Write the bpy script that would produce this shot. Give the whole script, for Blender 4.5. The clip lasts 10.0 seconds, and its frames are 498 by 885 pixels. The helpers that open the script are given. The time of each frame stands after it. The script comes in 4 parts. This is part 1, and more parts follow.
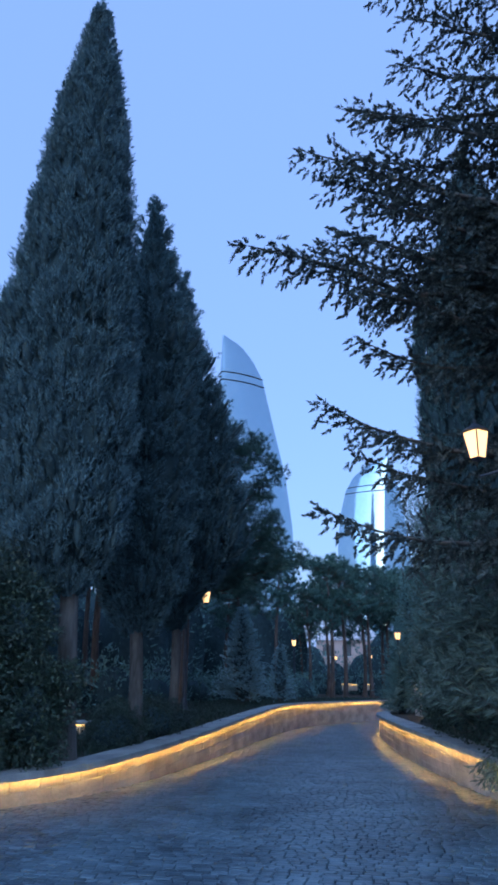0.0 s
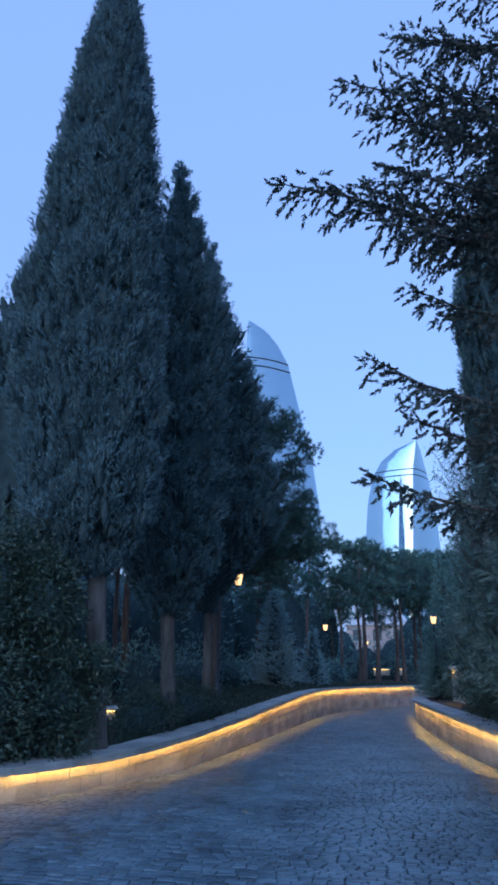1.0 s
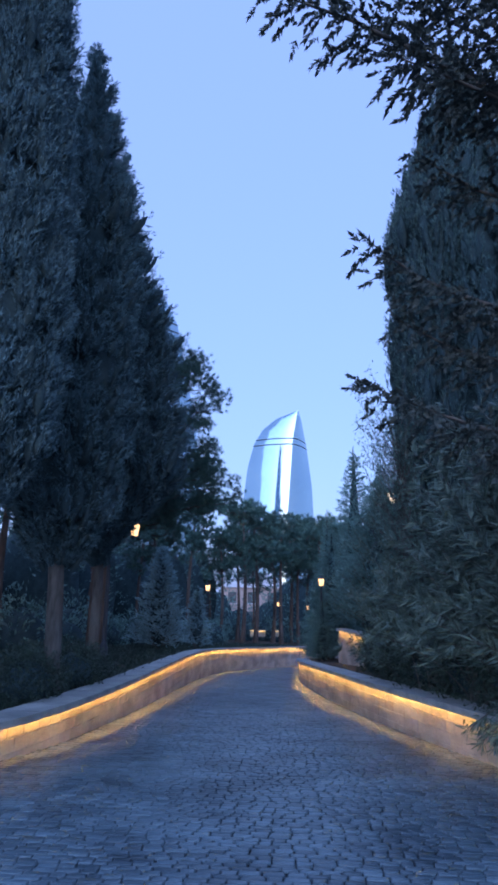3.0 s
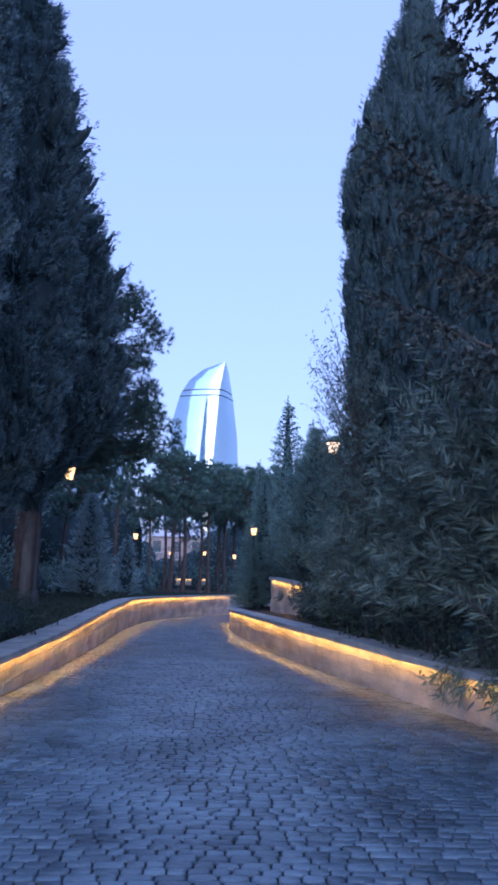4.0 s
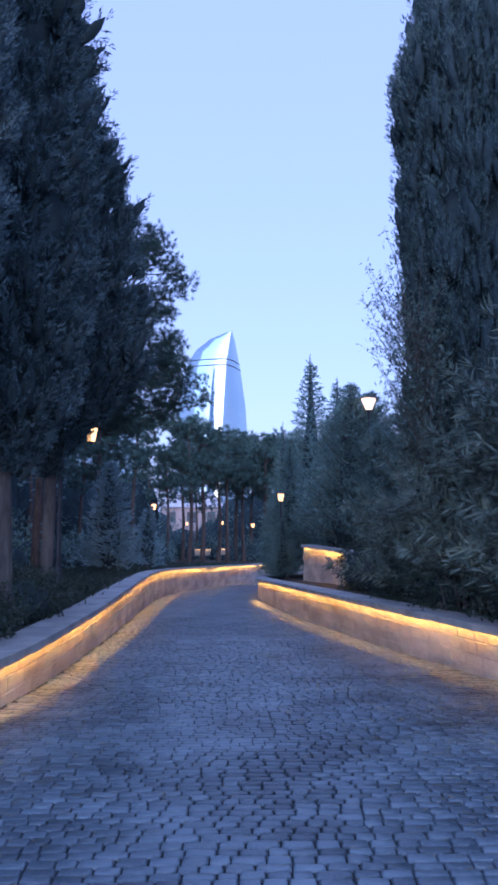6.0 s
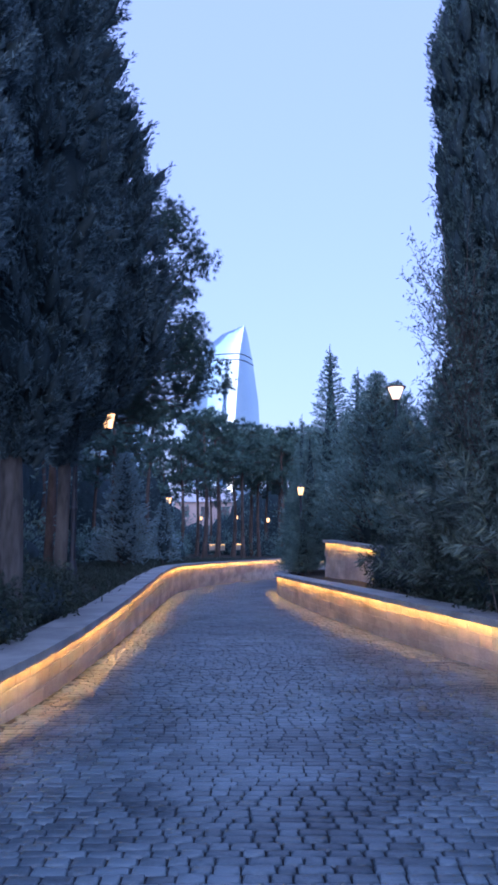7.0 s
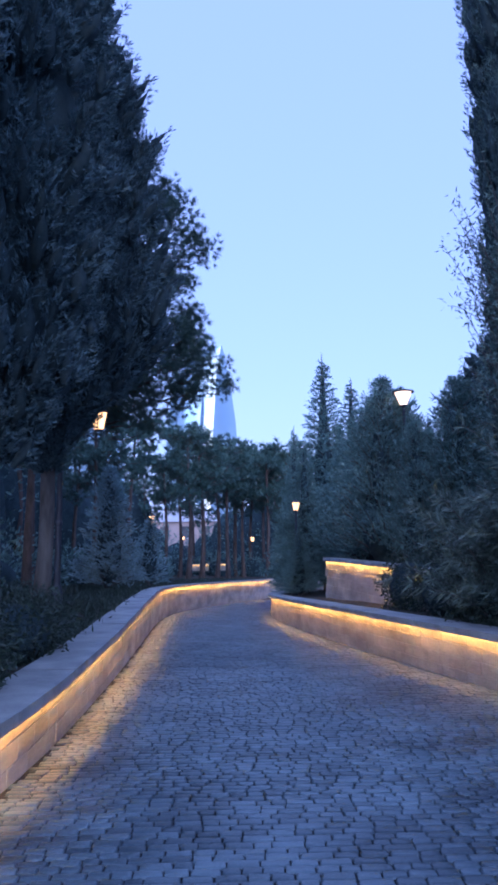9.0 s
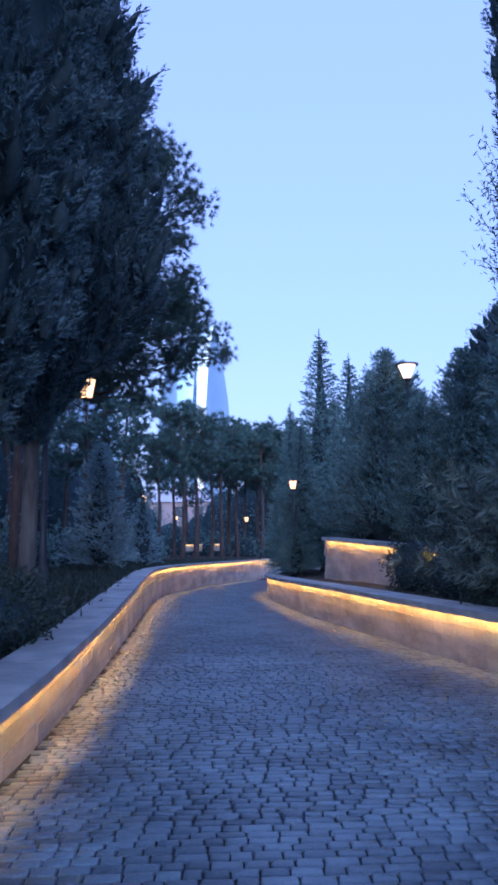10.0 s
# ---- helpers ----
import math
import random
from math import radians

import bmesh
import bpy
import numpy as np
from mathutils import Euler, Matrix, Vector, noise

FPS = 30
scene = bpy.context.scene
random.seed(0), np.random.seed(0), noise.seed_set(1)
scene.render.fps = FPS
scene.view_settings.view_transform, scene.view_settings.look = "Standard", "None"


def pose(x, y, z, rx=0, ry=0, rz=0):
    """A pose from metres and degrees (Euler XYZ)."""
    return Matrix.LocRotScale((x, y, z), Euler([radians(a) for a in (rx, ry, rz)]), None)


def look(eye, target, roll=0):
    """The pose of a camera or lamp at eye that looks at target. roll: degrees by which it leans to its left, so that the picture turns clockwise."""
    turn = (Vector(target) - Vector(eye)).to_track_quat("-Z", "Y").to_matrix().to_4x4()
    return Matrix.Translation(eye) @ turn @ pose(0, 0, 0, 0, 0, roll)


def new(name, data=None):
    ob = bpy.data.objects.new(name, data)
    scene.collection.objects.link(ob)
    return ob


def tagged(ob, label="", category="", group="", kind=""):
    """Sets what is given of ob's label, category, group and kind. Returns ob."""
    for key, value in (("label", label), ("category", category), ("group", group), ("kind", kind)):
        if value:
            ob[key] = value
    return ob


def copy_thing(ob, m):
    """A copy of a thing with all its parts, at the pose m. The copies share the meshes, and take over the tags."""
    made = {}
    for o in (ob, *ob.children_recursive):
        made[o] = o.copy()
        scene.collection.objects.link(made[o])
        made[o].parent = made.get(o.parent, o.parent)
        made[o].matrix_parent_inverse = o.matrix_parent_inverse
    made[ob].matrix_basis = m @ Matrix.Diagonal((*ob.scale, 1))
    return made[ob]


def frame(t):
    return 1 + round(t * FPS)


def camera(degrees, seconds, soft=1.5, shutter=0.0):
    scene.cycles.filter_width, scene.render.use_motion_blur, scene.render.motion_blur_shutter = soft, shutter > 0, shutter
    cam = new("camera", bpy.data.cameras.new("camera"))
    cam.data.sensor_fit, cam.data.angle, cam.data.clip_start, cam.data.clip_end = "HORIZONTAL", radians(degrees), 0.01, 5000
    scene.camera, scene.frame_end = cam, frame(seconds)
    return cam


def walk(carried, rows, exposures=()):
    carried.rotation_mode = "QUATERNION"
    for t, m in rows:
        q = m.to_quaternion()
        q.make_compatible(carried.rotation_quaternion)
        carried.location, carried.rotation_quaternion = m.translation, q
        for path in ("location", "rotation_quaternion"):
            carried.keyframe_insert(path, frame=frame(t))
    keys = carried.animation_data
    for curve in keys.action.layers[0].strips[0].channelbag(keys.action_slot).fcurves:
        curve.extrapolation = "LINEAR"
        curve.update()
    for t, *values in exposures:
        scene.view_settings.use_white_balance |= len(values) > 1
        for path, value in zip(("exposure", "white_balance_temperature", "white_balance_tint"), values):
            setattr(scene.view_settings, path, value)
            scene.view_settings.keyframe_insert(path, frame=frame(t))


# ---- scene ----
cam = camera(39.1, 10.0, soft=3.3)
METRES, EYE, TILT, LEAN, TURN = 10.3125, 1.65, 0.0, 0.0, 13.2
ROWS = [
    (0.0, 0.0, 0.0, 0.0, 0.01, 17.06, 0.03),
    (0.5, -0.0031, 0.0404, -0.0001, 1.3, 16.29, -0.28),
    (1.0, -0.0168, 0.0852, -0.0019, 2.26, 15.93, 0.05),
    (1.5, -0.0272, 0.13, -0.0044, 1.78, 15.46, 0.36),
    (2.0, -0.0432, 0.1789, -0.0081, -1.21, 15.31, -0.4),
    (2.5, -0.0643, 0.2233, -0.0106, -2.8, 14.9, -0.94),
    (3.0, -0.0819, 0.2736, -0.0128, -7.95, 13.08, -1.09),
    (4.5, -0.1278, 0.4166, -0.0189, -14.84, 8.0, -1.52),
    (5.0, -0.1334, 0.4708, -0.0218, -14.32, 7.36, -0.95),
    (5.5, -0.1384, 0.5217, -0.0228, -13.68, 7.05, -0.1),
    (7.0, -0.1486, 0.6812, -0.0288, -12.35, 6.37, -0.12),
    (7.5, -0.1544, 0.7297, -0.0305, -10.93, 6.54, -0.79),
    (8.0, -0.1633, 0.7797, -0.0334, -11.19, 7.07, -0.58),
    (8.5, -0.1681, 0.8281, -0.0357, -12.25, 7.84, -0.59),
    (9.0, -0.1701, 0.8797, -0.0388, -14.18, 7.99, 0.53),
    (9.5, -0.1627, 0.9268, -0.0402, -14.3, 7.54, 0.33),
    (10.0, -0.1604, 0.975, -0.0431, -14.79, 6.41, 0.59),
]
walk(cam, [(t, pose(0, 0, EYE, TILT, LEAN, TURN) @ pose(METRES * x, METRES * y, METRES * z, 90 + pitch, roll, yaw)) for t, x, y, z, yaw, pitch, roll in ROWS], exposures=[(0.0, 2.00, 4800, 6), (2.5, 2.05, 4840, 12), (4.5, 2.42, 5130, 26), (7.5, 2.40, 5000, 28), (10.0, 2.38, 4780, 27)])

# ---- daylight: dusk sky, no direct sun; a broad weak glow from the west behind the camera ----
world = bpy.data.worlds.new("dusk_sky")
scene.world = world
world.use_nodes = True
wn = world.node_tree.nodes
sky = wn.new("ShaderNodeTexSky")
sky.sky_type = "NISHITA"
sky.sun_disc = False
sky.sun_elevation = radians(9)
sky.sun_rotation = radians(182)
sky.air_density, sky.dust_density, sky.ozone_density = 1.0, 2.2, 1.0
wn["Background"].inputs[1].default_value = 0.1
haze = wn.new("ShaderNodeMix")  # thin high haze evens out the dusk sky
haze.data_type = "RGBA"
haze.inputs["Factor"].default_value = 0.84
haze.inputs["B"].default_value = (1.05, 1.28, 2.07, 1.0)
world.node_tree.links.new(sky.outputs[0], haze.inputs["A"])
world.node_tree.links.new(haze.outputs["Result"], wn["Background"].inputs[0])
sun = new("sun", bpy.data.lights.new("sun", "SUN"))
sun.data.energy, sun.data.angle, sun.data.color = 0.46, radians(88), (0.70, 0.83, 1.0)
sun.matrix_world = look((0, 0, 60), (-math.sin(radians(182)) * 60, -math.cos(radians(182)) * 60, 43))

rng = np.random.default_rng(7)


# ---- materials ----
def node_material(name, col_a, col_b, scale=3.0, fine=40.0, rough=0.8, bump=0.3, metal=0.0, spec=0.5, per_piece=0.0, object_space=False, stretch=(1, 1, 1)):
    m = bpy.data.materials.new(name)
    m.use_nodes = True
    n, l = m.node_tree.nodes, m.node_tree.links
    b = n["Principled BSDF"]
    co = n.new("ShaderNodeTexCoord")
    mp = n.new("ShaderNodeMapping")
    mp.inputs["Scale"].default_value = stretch
    geo = n.new("ShaderNodeNewGeometry")
    l.new(co.outputs["Object"] if object_space else geo.outputs["Position"], mp.inputs[0])
    big, small = n.new("ShaderNodeTexNoise"), n.new("ShaderNodeTexNoise")
    big.inputs["Scale"].default_value, small.inputs["Scale"].default_value = scale, fine
    big.inputs["Detail"].default_value, small.inputs["Detail"].default_value = 5, 3
    l.new(mp.outputs[0], big.inputs[0])
    l.new(mp.outputs[0], small.inputs[0])
    mixf = n.new("ShaderNodeMath")
    mixf.operation = "MULTIPLY_ADD"
    l.new(small.outputs[0], mixf.inputs[0])
    mixf.inputs[1].default_value = 0.5
    l.new(big.outputs[0], mixf.inputs[2])
    last = mixf.outputs[0]
    if per_piece:
        isl = n.new("ShaderNodeMath")
        isl.operation = "ADD"
        inf = n.new("ShaderNodeObjectInfo")
        l.new(geo.outputs["Random Per Island"], isl.inputs[0])
        l.new(inf.outputs["Random"], isl.inputs[1])
        fr = n.new("ShaderNodeMath")
        fr.operation = "FRACT"
        l.new(isl.outputs[0], fr.inputs[0])
        ad = n.new("ShaderNodeMath")
        ad.operation = "MULTIPLY_ADD"
        l.new(fr.outputs[0], ad.inputs[0])
        ad.inputs[1].default_value = per_piece
        l.new(last, ad.inputs[2])
        sb = n.new("ShaderNodeMath")
        sb.operation = "SUBTRACT"
        l.new(ad.outputs[0], sb.inputs[0])
        sb.inputs[1].default_value = per_piece / 2
        last = sb.outputs[0]
    ramp = n.new("ShaderNodeValToRGB")
    ramp.color_ramp.elements[0].position, ramp.color_ramp.elements[1].position = 0.45, 1.05
    ramp.color_ramp.elements[0].color, ramp.color_ramp.elements[1].color = (*col_a, 1), (*col_b, 1)
    l.new(last, ramp.inputs[0])
    l.new(ramp.outputs[0], b.inputs["Base Color"])
    b.inputs["Roughness"].default_value, b.inputs["Metallic"].default_value = rough, metal
    b.inputs["Specular IOR Level"].default_value = spec
    if bump:
        bp = n.new("ShaderNodeBump")
        bp.inputs["Strength"].default_value, bp.inputs["Distance"].default_value = bump, 0.01
        l.new(small.outputs[0], bp.inputs["Height"])
        l.new(bp.outputs[0], b.inputs["Normal"])
    return m


def weather(m, stretch, scale, dark, low=0.38, high=0.62):
    """Stains of their own shape: darkens the base colour in patches or streaks."""
    n, l = m.node_tree.nodes, m.node_tree.links
    b = n["Principled BSDF"]
    source = b.inputs["Base Color"].links[0].from_socket
    geo, mp, tex, rg, mx = n.new("ShaderNodeNewGeometry"), n.new("ShaderNodeMapping"), n.new("ShaderNodeTexNoise"), n.new("ShaderNodeValToRGB"), n.new("ShaderNodeMix")
    mp.inputs["Scale"].default_value = stretch
    tex.inputs["Scale"].default_value, tex.inputs["Detail"].default_value, tex.inputs["Roughness"].default_value = scale, 6, 0.6
    rg.color_ramp.elements[0].position, rg.color_ramp.elements[1].position = low, high
    rg.color_ramp.elements[0].color, rg.color_ramp.elements[1].color = (*dark, 1), (1, 1, 1, 1)
    mx.data_type, mx.blend_type = "RGBA", "MULTIPLY"
    mx.inputs["Factor"].default_value = 1.0
    l.new(geo.outputs["Position"], mp.inputs[0])
    l.new(mp.outputs[0], tex.inputs[0])
    l.new(tex.outputs[0], rg.inputs[0])
    l.new(source, mx.inputs["A"])
    l.new(rg.outputs[0], mx.inputs["B"])
    l.new(mx.outputs["Result"], b.inputs["Base Color"])


def glow_material(name, colour, strength):
    m = bpy.data.materials.new(name)
    m.use_nodes = True
    b = m.node_tree.nodes["Principled BSDF"]
    b.inputs["Base Color"].default_value = (*colour, 1)
    b.inputs["Emission Color"].default_value = (*colour, 1)
    b.inputs["Emission Strength"].default_value = strength
    return m


SETT = node_material("basalt_sett", (0.037, 0.057, 0.075), (0.133, 0.187, 0.228), 1.1, 60, 0.38, 0.35, per_piece=0.4)
JOINT = node_material("sandy_joint", (0.020, 0.025, 0.031), (0.048, 0.053, 0.060), 2.0, 50, 0.95, 0.4, spec=0.2)
SOIL = node_material("needle_litter", (0.025, 0.023, 0.018), (0.075, 0.066, 0.050), 0.8, 18, 0.95, 0.6, spec=0.2)
LIMESTONE = node_material("limestone", (0.34, 0.31, 0.27), (0.58, 0.54, 0.48), 2.2, 35, 0.8, 0.3, per_piece=0.15, stretch=(1, 0.35, 1))
COPING = node_material("coping_stone", (0.28, 0.295, 0.285), (0.46, 0.475, 0.46), 1.6, 45, 0.75, 0.2)
LED = glow_material("warm_led", (1.0, 0.47, 0.06), 19.5)
LED_DIM = glow_material("small_warm_led", (1.0, 0.5, 0.08), 1.4)
LAMP = glow_material("lantern_glass_lit", (1.0, 0.5, 0.15), 0.7)
WHITE_LAMP = glow_material("street_lamp_lit", (1.0, 0.66, 0.34), 0.55)
IRON = node_material("painted_iron", (0.012, 0.016, 0.025), (0.032, 0.040, 0.056), 6, 60, 0.5, 0.15, spec=0.5)
BARK = node_material("grey_bark", (0.045, 0.042, 0.040), (0.155, 0.148, 0.138), 5, 22, 0.95, 1.0, stretch=(1, 1, 0.22), spec=0.2)
DARK_BARK = node_material("dark_bark", (0.03, 0.028, 0.026), (0.09, 0.083, 0.075), 5, 22, 0.95, 1.0)
PINE_BARK = node_material("red_brown_bark", (0.04, 0.03, 0.025), (0.125, 0.092, 0.075), 4, 16, 0.95, 1.0, stretch=(1, 1, 0.3))
CYPRESS = node_material("cypress_foliage", (0.034, 0.062, 0.074), (0.136, 0.212, 0.244), 1.6, 22, 0.8, 0.4, spec=0.2, per_piece=0.4)
PALE_CYPRESS = node_material("grey_green_cypress_foliage", (0.034, 0.064, 0.066), (0.120, 0.188, 0.188), 1.6, 22, 0.8, 0.4, spec=0.2, per_piece=0.35)
ROUGH_CYPRESS = node_material("rough_cypress_foliage", (0.035, 0.066, 0.078), (0.142, 0.224, 0.254), 1.6, 22, 0.8, 0.4, spec=0.2, per_piece=0.4)
CEDAR = node_material("cedar_foliage", (0.021, 0.030, 0.030), (0.080, 0.098, 0.094), 1.6, 16, 0.8, 0, spec=0.2, per_piece=0.35)
PINE = node_material("pine_needles", (0.028, 0.064, 0.054), (0.092, 0.165, 0.142), 0.8, 12, 0.6, 0, spec=0.3, per_piece=0.3)
SPRUCE = node_material("blue_spruce_needles", (0.150, 0.230, 0.248), (0.33, 0.46, 0.485), 1.0, 12, 0.7, 0, spec=0.2, per_piece=0.35)
FIR = node_material("dark_conifer_needles", (0.060, 0.112, 0.104), (0.190, 0.300, 0.275), 0.7, 10, 0.7, 0, spec=0.2, per_piece=0.35)
LAUREL = node_material("laurel_leaf", (0.010, 0.022, 0.016), (0.042, 0.070, 0.050), 2.0, 20, 0.45, 0, spec=0.4, per_piece=0.4)
OLEANDER = node_material("oleander_leaf", (0.034, 0.060, 0.050), (0.160, 0.225, 0.190), 2.0, 20, 0.5, 0, spec=0.4, per_piece=0.5)
OLIVE = node_material("olive_leaf", (0.044, 0.085, 0.075), (0.115, 0.185, 0.165), 2.0, 20, 0.55, 0, spec=0.5, per_piece=0.4)
# shade inside crowns and shrubs, painted as the dark colour of solid cores
CORE_SHADE = node_material("painted_inner_shade", (0.021, 0.036, 0.041), (0.055, 0.083, 0.091), 3, 20, 1.0, 0.5, spec=0.1)

weather(LIMESTONE, (1.0, 0.3, 0.9), 1.7, (0.62, 0.63, 0.65))
weather(COPING, (1.0, 1.0, 1.0), 1.3, (0.66, 0.68, 0.70))
weather(SETT, (1.0, 1.0, 1.0), 0.55, (0.76, 0.77, 0.79))


# ---- mesh helpers ----
def raw_mesh(name, verts, faces, material, smooth=False):
    """A mesh from arrays of corners and of faces that all have the same number of corners."""
    verts, faces = np.asarray(verts, dtype=np.float32), np.asarray(faces, dtype=np.int32)
    me = bpy.data.meshes.new(name)
    k = faces.shape[1]
    me.vertices.add(len(verts))
    me.vertices.foreach_set("co", verts.ravel())
    me.loops.add(faces.size)
    me.loops.foreach_set("vertex_index", faces.ravel())
    me.polygons.add(len(faces))
    me.polygons.foreach_set("loop_start", np.arange(0, faces.size, k, dtype=np.int32))
    me.polygons.foreach_set("use_smooth", np.full(len(faces), smooth, dtype=bool))
    me.update(calc_edges=True)
    me.materials.append(material)
    return me


def part(name, bm, material, parent, label="", smooth=False):
    """Links a bmesh, or a mesh, as one mesh object under a thing or a part."""
    if isinstance(bm, bmesh.types.BMesh):
        me = bpy.data.meshes.new(name)
        bm.to_mesh(me)
        bm.free()
        me.materials.append(material)
        if smooth:
            me.polygons.foreach_set("use_smooth", [True] * len(me.polygons))
    else:
        me = bm
    ob = new(name, me)
    ob.parent = parent
    return tagged(ob, label)


def thing(name, x, y, z, label, category, group="", kind=""):
    ob = new(name)
    ob.location = (x, y, z)
    ob.empty_display_size = 0.3
    return tagged(ob, label, category, group, kind)


def join_arrays(chunks):
    vs, fs, n = [], [], 0
    for v, f in chunks:
        vs.append(v)
        fs.append(f + n)
        n += len(v)
    return np.concatenate(vs), np.concatenate(fs)


def unit(v):
    return v / np.maximum(np.linalg.norm(v, axis=-1, keepdims=True), 1e-9)


def tube(points, radii, sides=7):
    """A tapered tube of quads along a line of points."""
    p, r = np.asarray(points, float), np.asarray(radii, float)
    d = unit(np.gradient(p, axis=0))
    ref = np.where(np.abs(d[:, 2:3]) > 0.9, [[1.0, 0, 0]], [[0, 0, 1.0]])
    s = unit(np.cross(d, ref))
    u = np.cross(s, d)
    a = np.linspace(0, 2 * np.pi, sides, endpoint=False)
    ring = s[:, None] * np.cos(a)[None, :, None] + u[:, None] * np.sin(a)[None, :, None]
    v = (p[:, None] + ring * r[:, None, None]).reshape(-1, 3)
    i, j = np.meshgrid(np.arange(len(p) - 1), np.arange(sides), indexing="ij")
    k = (j + 1) % sides
    f = np.stack([i * sides + j, i * sides + k, (i + 1) * sides + k, (i + 1) * sides + j], -1).reshape(-1, 4)
    return v, f


def lathe(profile, sides=16):
    """A turned body of quads from rows of radius and height."""
    p = np.asarray(profile, float)
    a = np.linspace(0, 2 * np.pi, sides, endpoint=False)
    v = np.stack([p[:, None, 0] * np.cos(a), p[:, None, 0] * np.sin(a), np.repeat(p[:, None, 1], sides, 1)], -1).reshape(-1, 3)
    i, j = np.meshgrid(np.arange(len(p) - 1), np.arange(sides), indexing="ij")
    k = (j + 1) % sides
    f = np.stack([i * sides + j, i * sides + k, (i + 1) * sides + k, (i + 1) * sides + j], -1).reshape(-1, 4)
    return v, f


def box_arrays(x0, x1, y0, y1, z0, z1):
    v = np.array([(x, y, z) for z in (z0, z1) for y in (y0, y1) for x in (x0, x1)], float)
    f = np.array([(0, 2, 3, 1), (4, 5, 7, 6), (0, 1, 5, 4), (2, 6, 7, 3), (0, 4, 6, 2), (1, 3, 7, 5)])
    return v, f


def leaf_arrays(base, way, length, width):
    """Folded diamond leaves, one quad each."""
    n = len(base)
    way = unit(way)
    side = unit(np.cross(way, rng.normal(size=(n, 3))))
    up = np.cross(side, way)
    length, width = np.broadcast_to(length, n)[:, None], np.broadcast_to(width, n)[:, None]
    mid = base + way * length * 0.45 + up * width * 0.15
    v = np.stack([base, mid + side * width / 2, base + way * length - up * width * 0.1, mid - side * width / 2], 1).reshape(-1, 3)
    return v, np.arange(4 * n).reshape(-1, 4)


def needle_arrays(base, way, length, width):
    """Fine pointed leaves, one triangle each."""
    n = len(base)
    way = unit(way)
    side = unit(np.cross(way, rng.normal(size=(n, 3)))) * (np.broadcast_to(width, n) / 2)[:, None]
    v = np.stack([base - side, base + side, base + way * np.broadcast_to(length, n)[:, None]], 1).reshape(-1, 3)
    return v, np.arange(3 * n).reshape(-1, 3)


def spray_arrays(base, way, length, count, leaf, width, spread):
    """Sprays: count small leaves set along each axis and turned away from it."""
    n = len(base)
    way = unit(way)
    t = np.tile(np.linspace(0.05, 1.0, count), n)
    b, w = np.repeat(base, count, 0), np.repeat(way, count, 0)
    ln = np.repeat(np.broadcast_to(length, n), count)
    off = unit(np.cross(w, rng.normal(size=b.shape)))
    p = b + w * (t * ln)[:, None]
    d = w + off * (spread * (1.15 - t))[:, None]
    return needle_arrays(p, d, leaf * rng.uniform(0.7, 1.3, len(p)), width * rng.uniform(0.7, 1.3, len(p)))


# ---- the plan: road, walls and ground ----
def smooth_curve(points):
    ys = np.array([p[0] for p in points], float)
    vs = np.array([p[1] for p in points], float)
    fine = np.arange(ys[0] - 12, ys[-1] + 12, 0.25)
    raw = np.interp(fine, ys, vs)
    for _ in range(3):
        raw = np.convolve(np.pad(raw, 5, mode="edge"), np.ones(11) / 11, "valid")
    return lambda y: np.interp(y, fine, raw)


left_x = smooth_curve([(-40, -9.4), (2, -9.2), (6, -8.6), (8.5, -7.6), (10.7, -6.35), (12.2, -5.85), (14, -5.68), (16, -5.68), (18, -5.78), (21, -5.92), (24, -6.1), (30, -6.5),
                       (36, -6.88), (41, -6.95), (45, -6.75), (51, -5.45), (56, -4.1), (62, -2.2), (69, -0.7), (80, 5), (95, 18)])
right_x = smooth_curve([(-40, 4.2), (0, 2.9), (5, 2.5), (9, 2.05), (11, 1.75), (13.3, 1.28), (14.3, 1.02), (16.1, 0.6), (18.9, 0.05), (21, -0.35), (24, -0.78), (27, -1.22),
                        (31, -1.68), (34.5, -2.02), (38, -2.28), (41.5, -2.3), (44, -2.0), (47, -1.3), (52, 0.8), (60, 5.5), (80, 20), (95, 33)])
left_h = smooth_curve([(-40, 0.35), (8, 0.36), (11.7, 0.40), (13.3, 0.47), (16, 0.60), (18.5, 0.66), (21, 0.74), (24, 0.86), (30, 1.05), (36, 1.2), (45, 1.25), (55, 1.33), (67, 1.44), (95, 1.5)])
right_h = smooth_curve([(-40, 0.45), (8, 0.5), (13, 0.60), (16, 0.69), (19, 0.745), (24, 0.82), (30, 0.86), (41, 0.84), (95, 0.84)])


def road_z(x, y):
    return -0.002 + 0.004 * x - 0.0501 * y


def left_ground(y):
    return road_z(left_x(y), y) + left_h(y) + 0.0


def right_ground(y):
    return road_z(right_x(y), y) + right_h(y) + 0.0


def ground_z(x, y):
    """The height of the planted ground on either side of the road."""
    if x < left_x(y):
        return float(left_ground(y) + 0.03 * min(12, max(0, left_x(y) - 0.6 - x)))
    return float(right_ground(y) + 0.03 * min(12, max(0, x - right_x(y) - 0.6)))


def far_level(y):
    return np.where(y > 95, -0.0501 * 95 - 0.01 * np.minimum(y - 95, 100), np.where(y < -30, 1.5, -0.0501 * y))


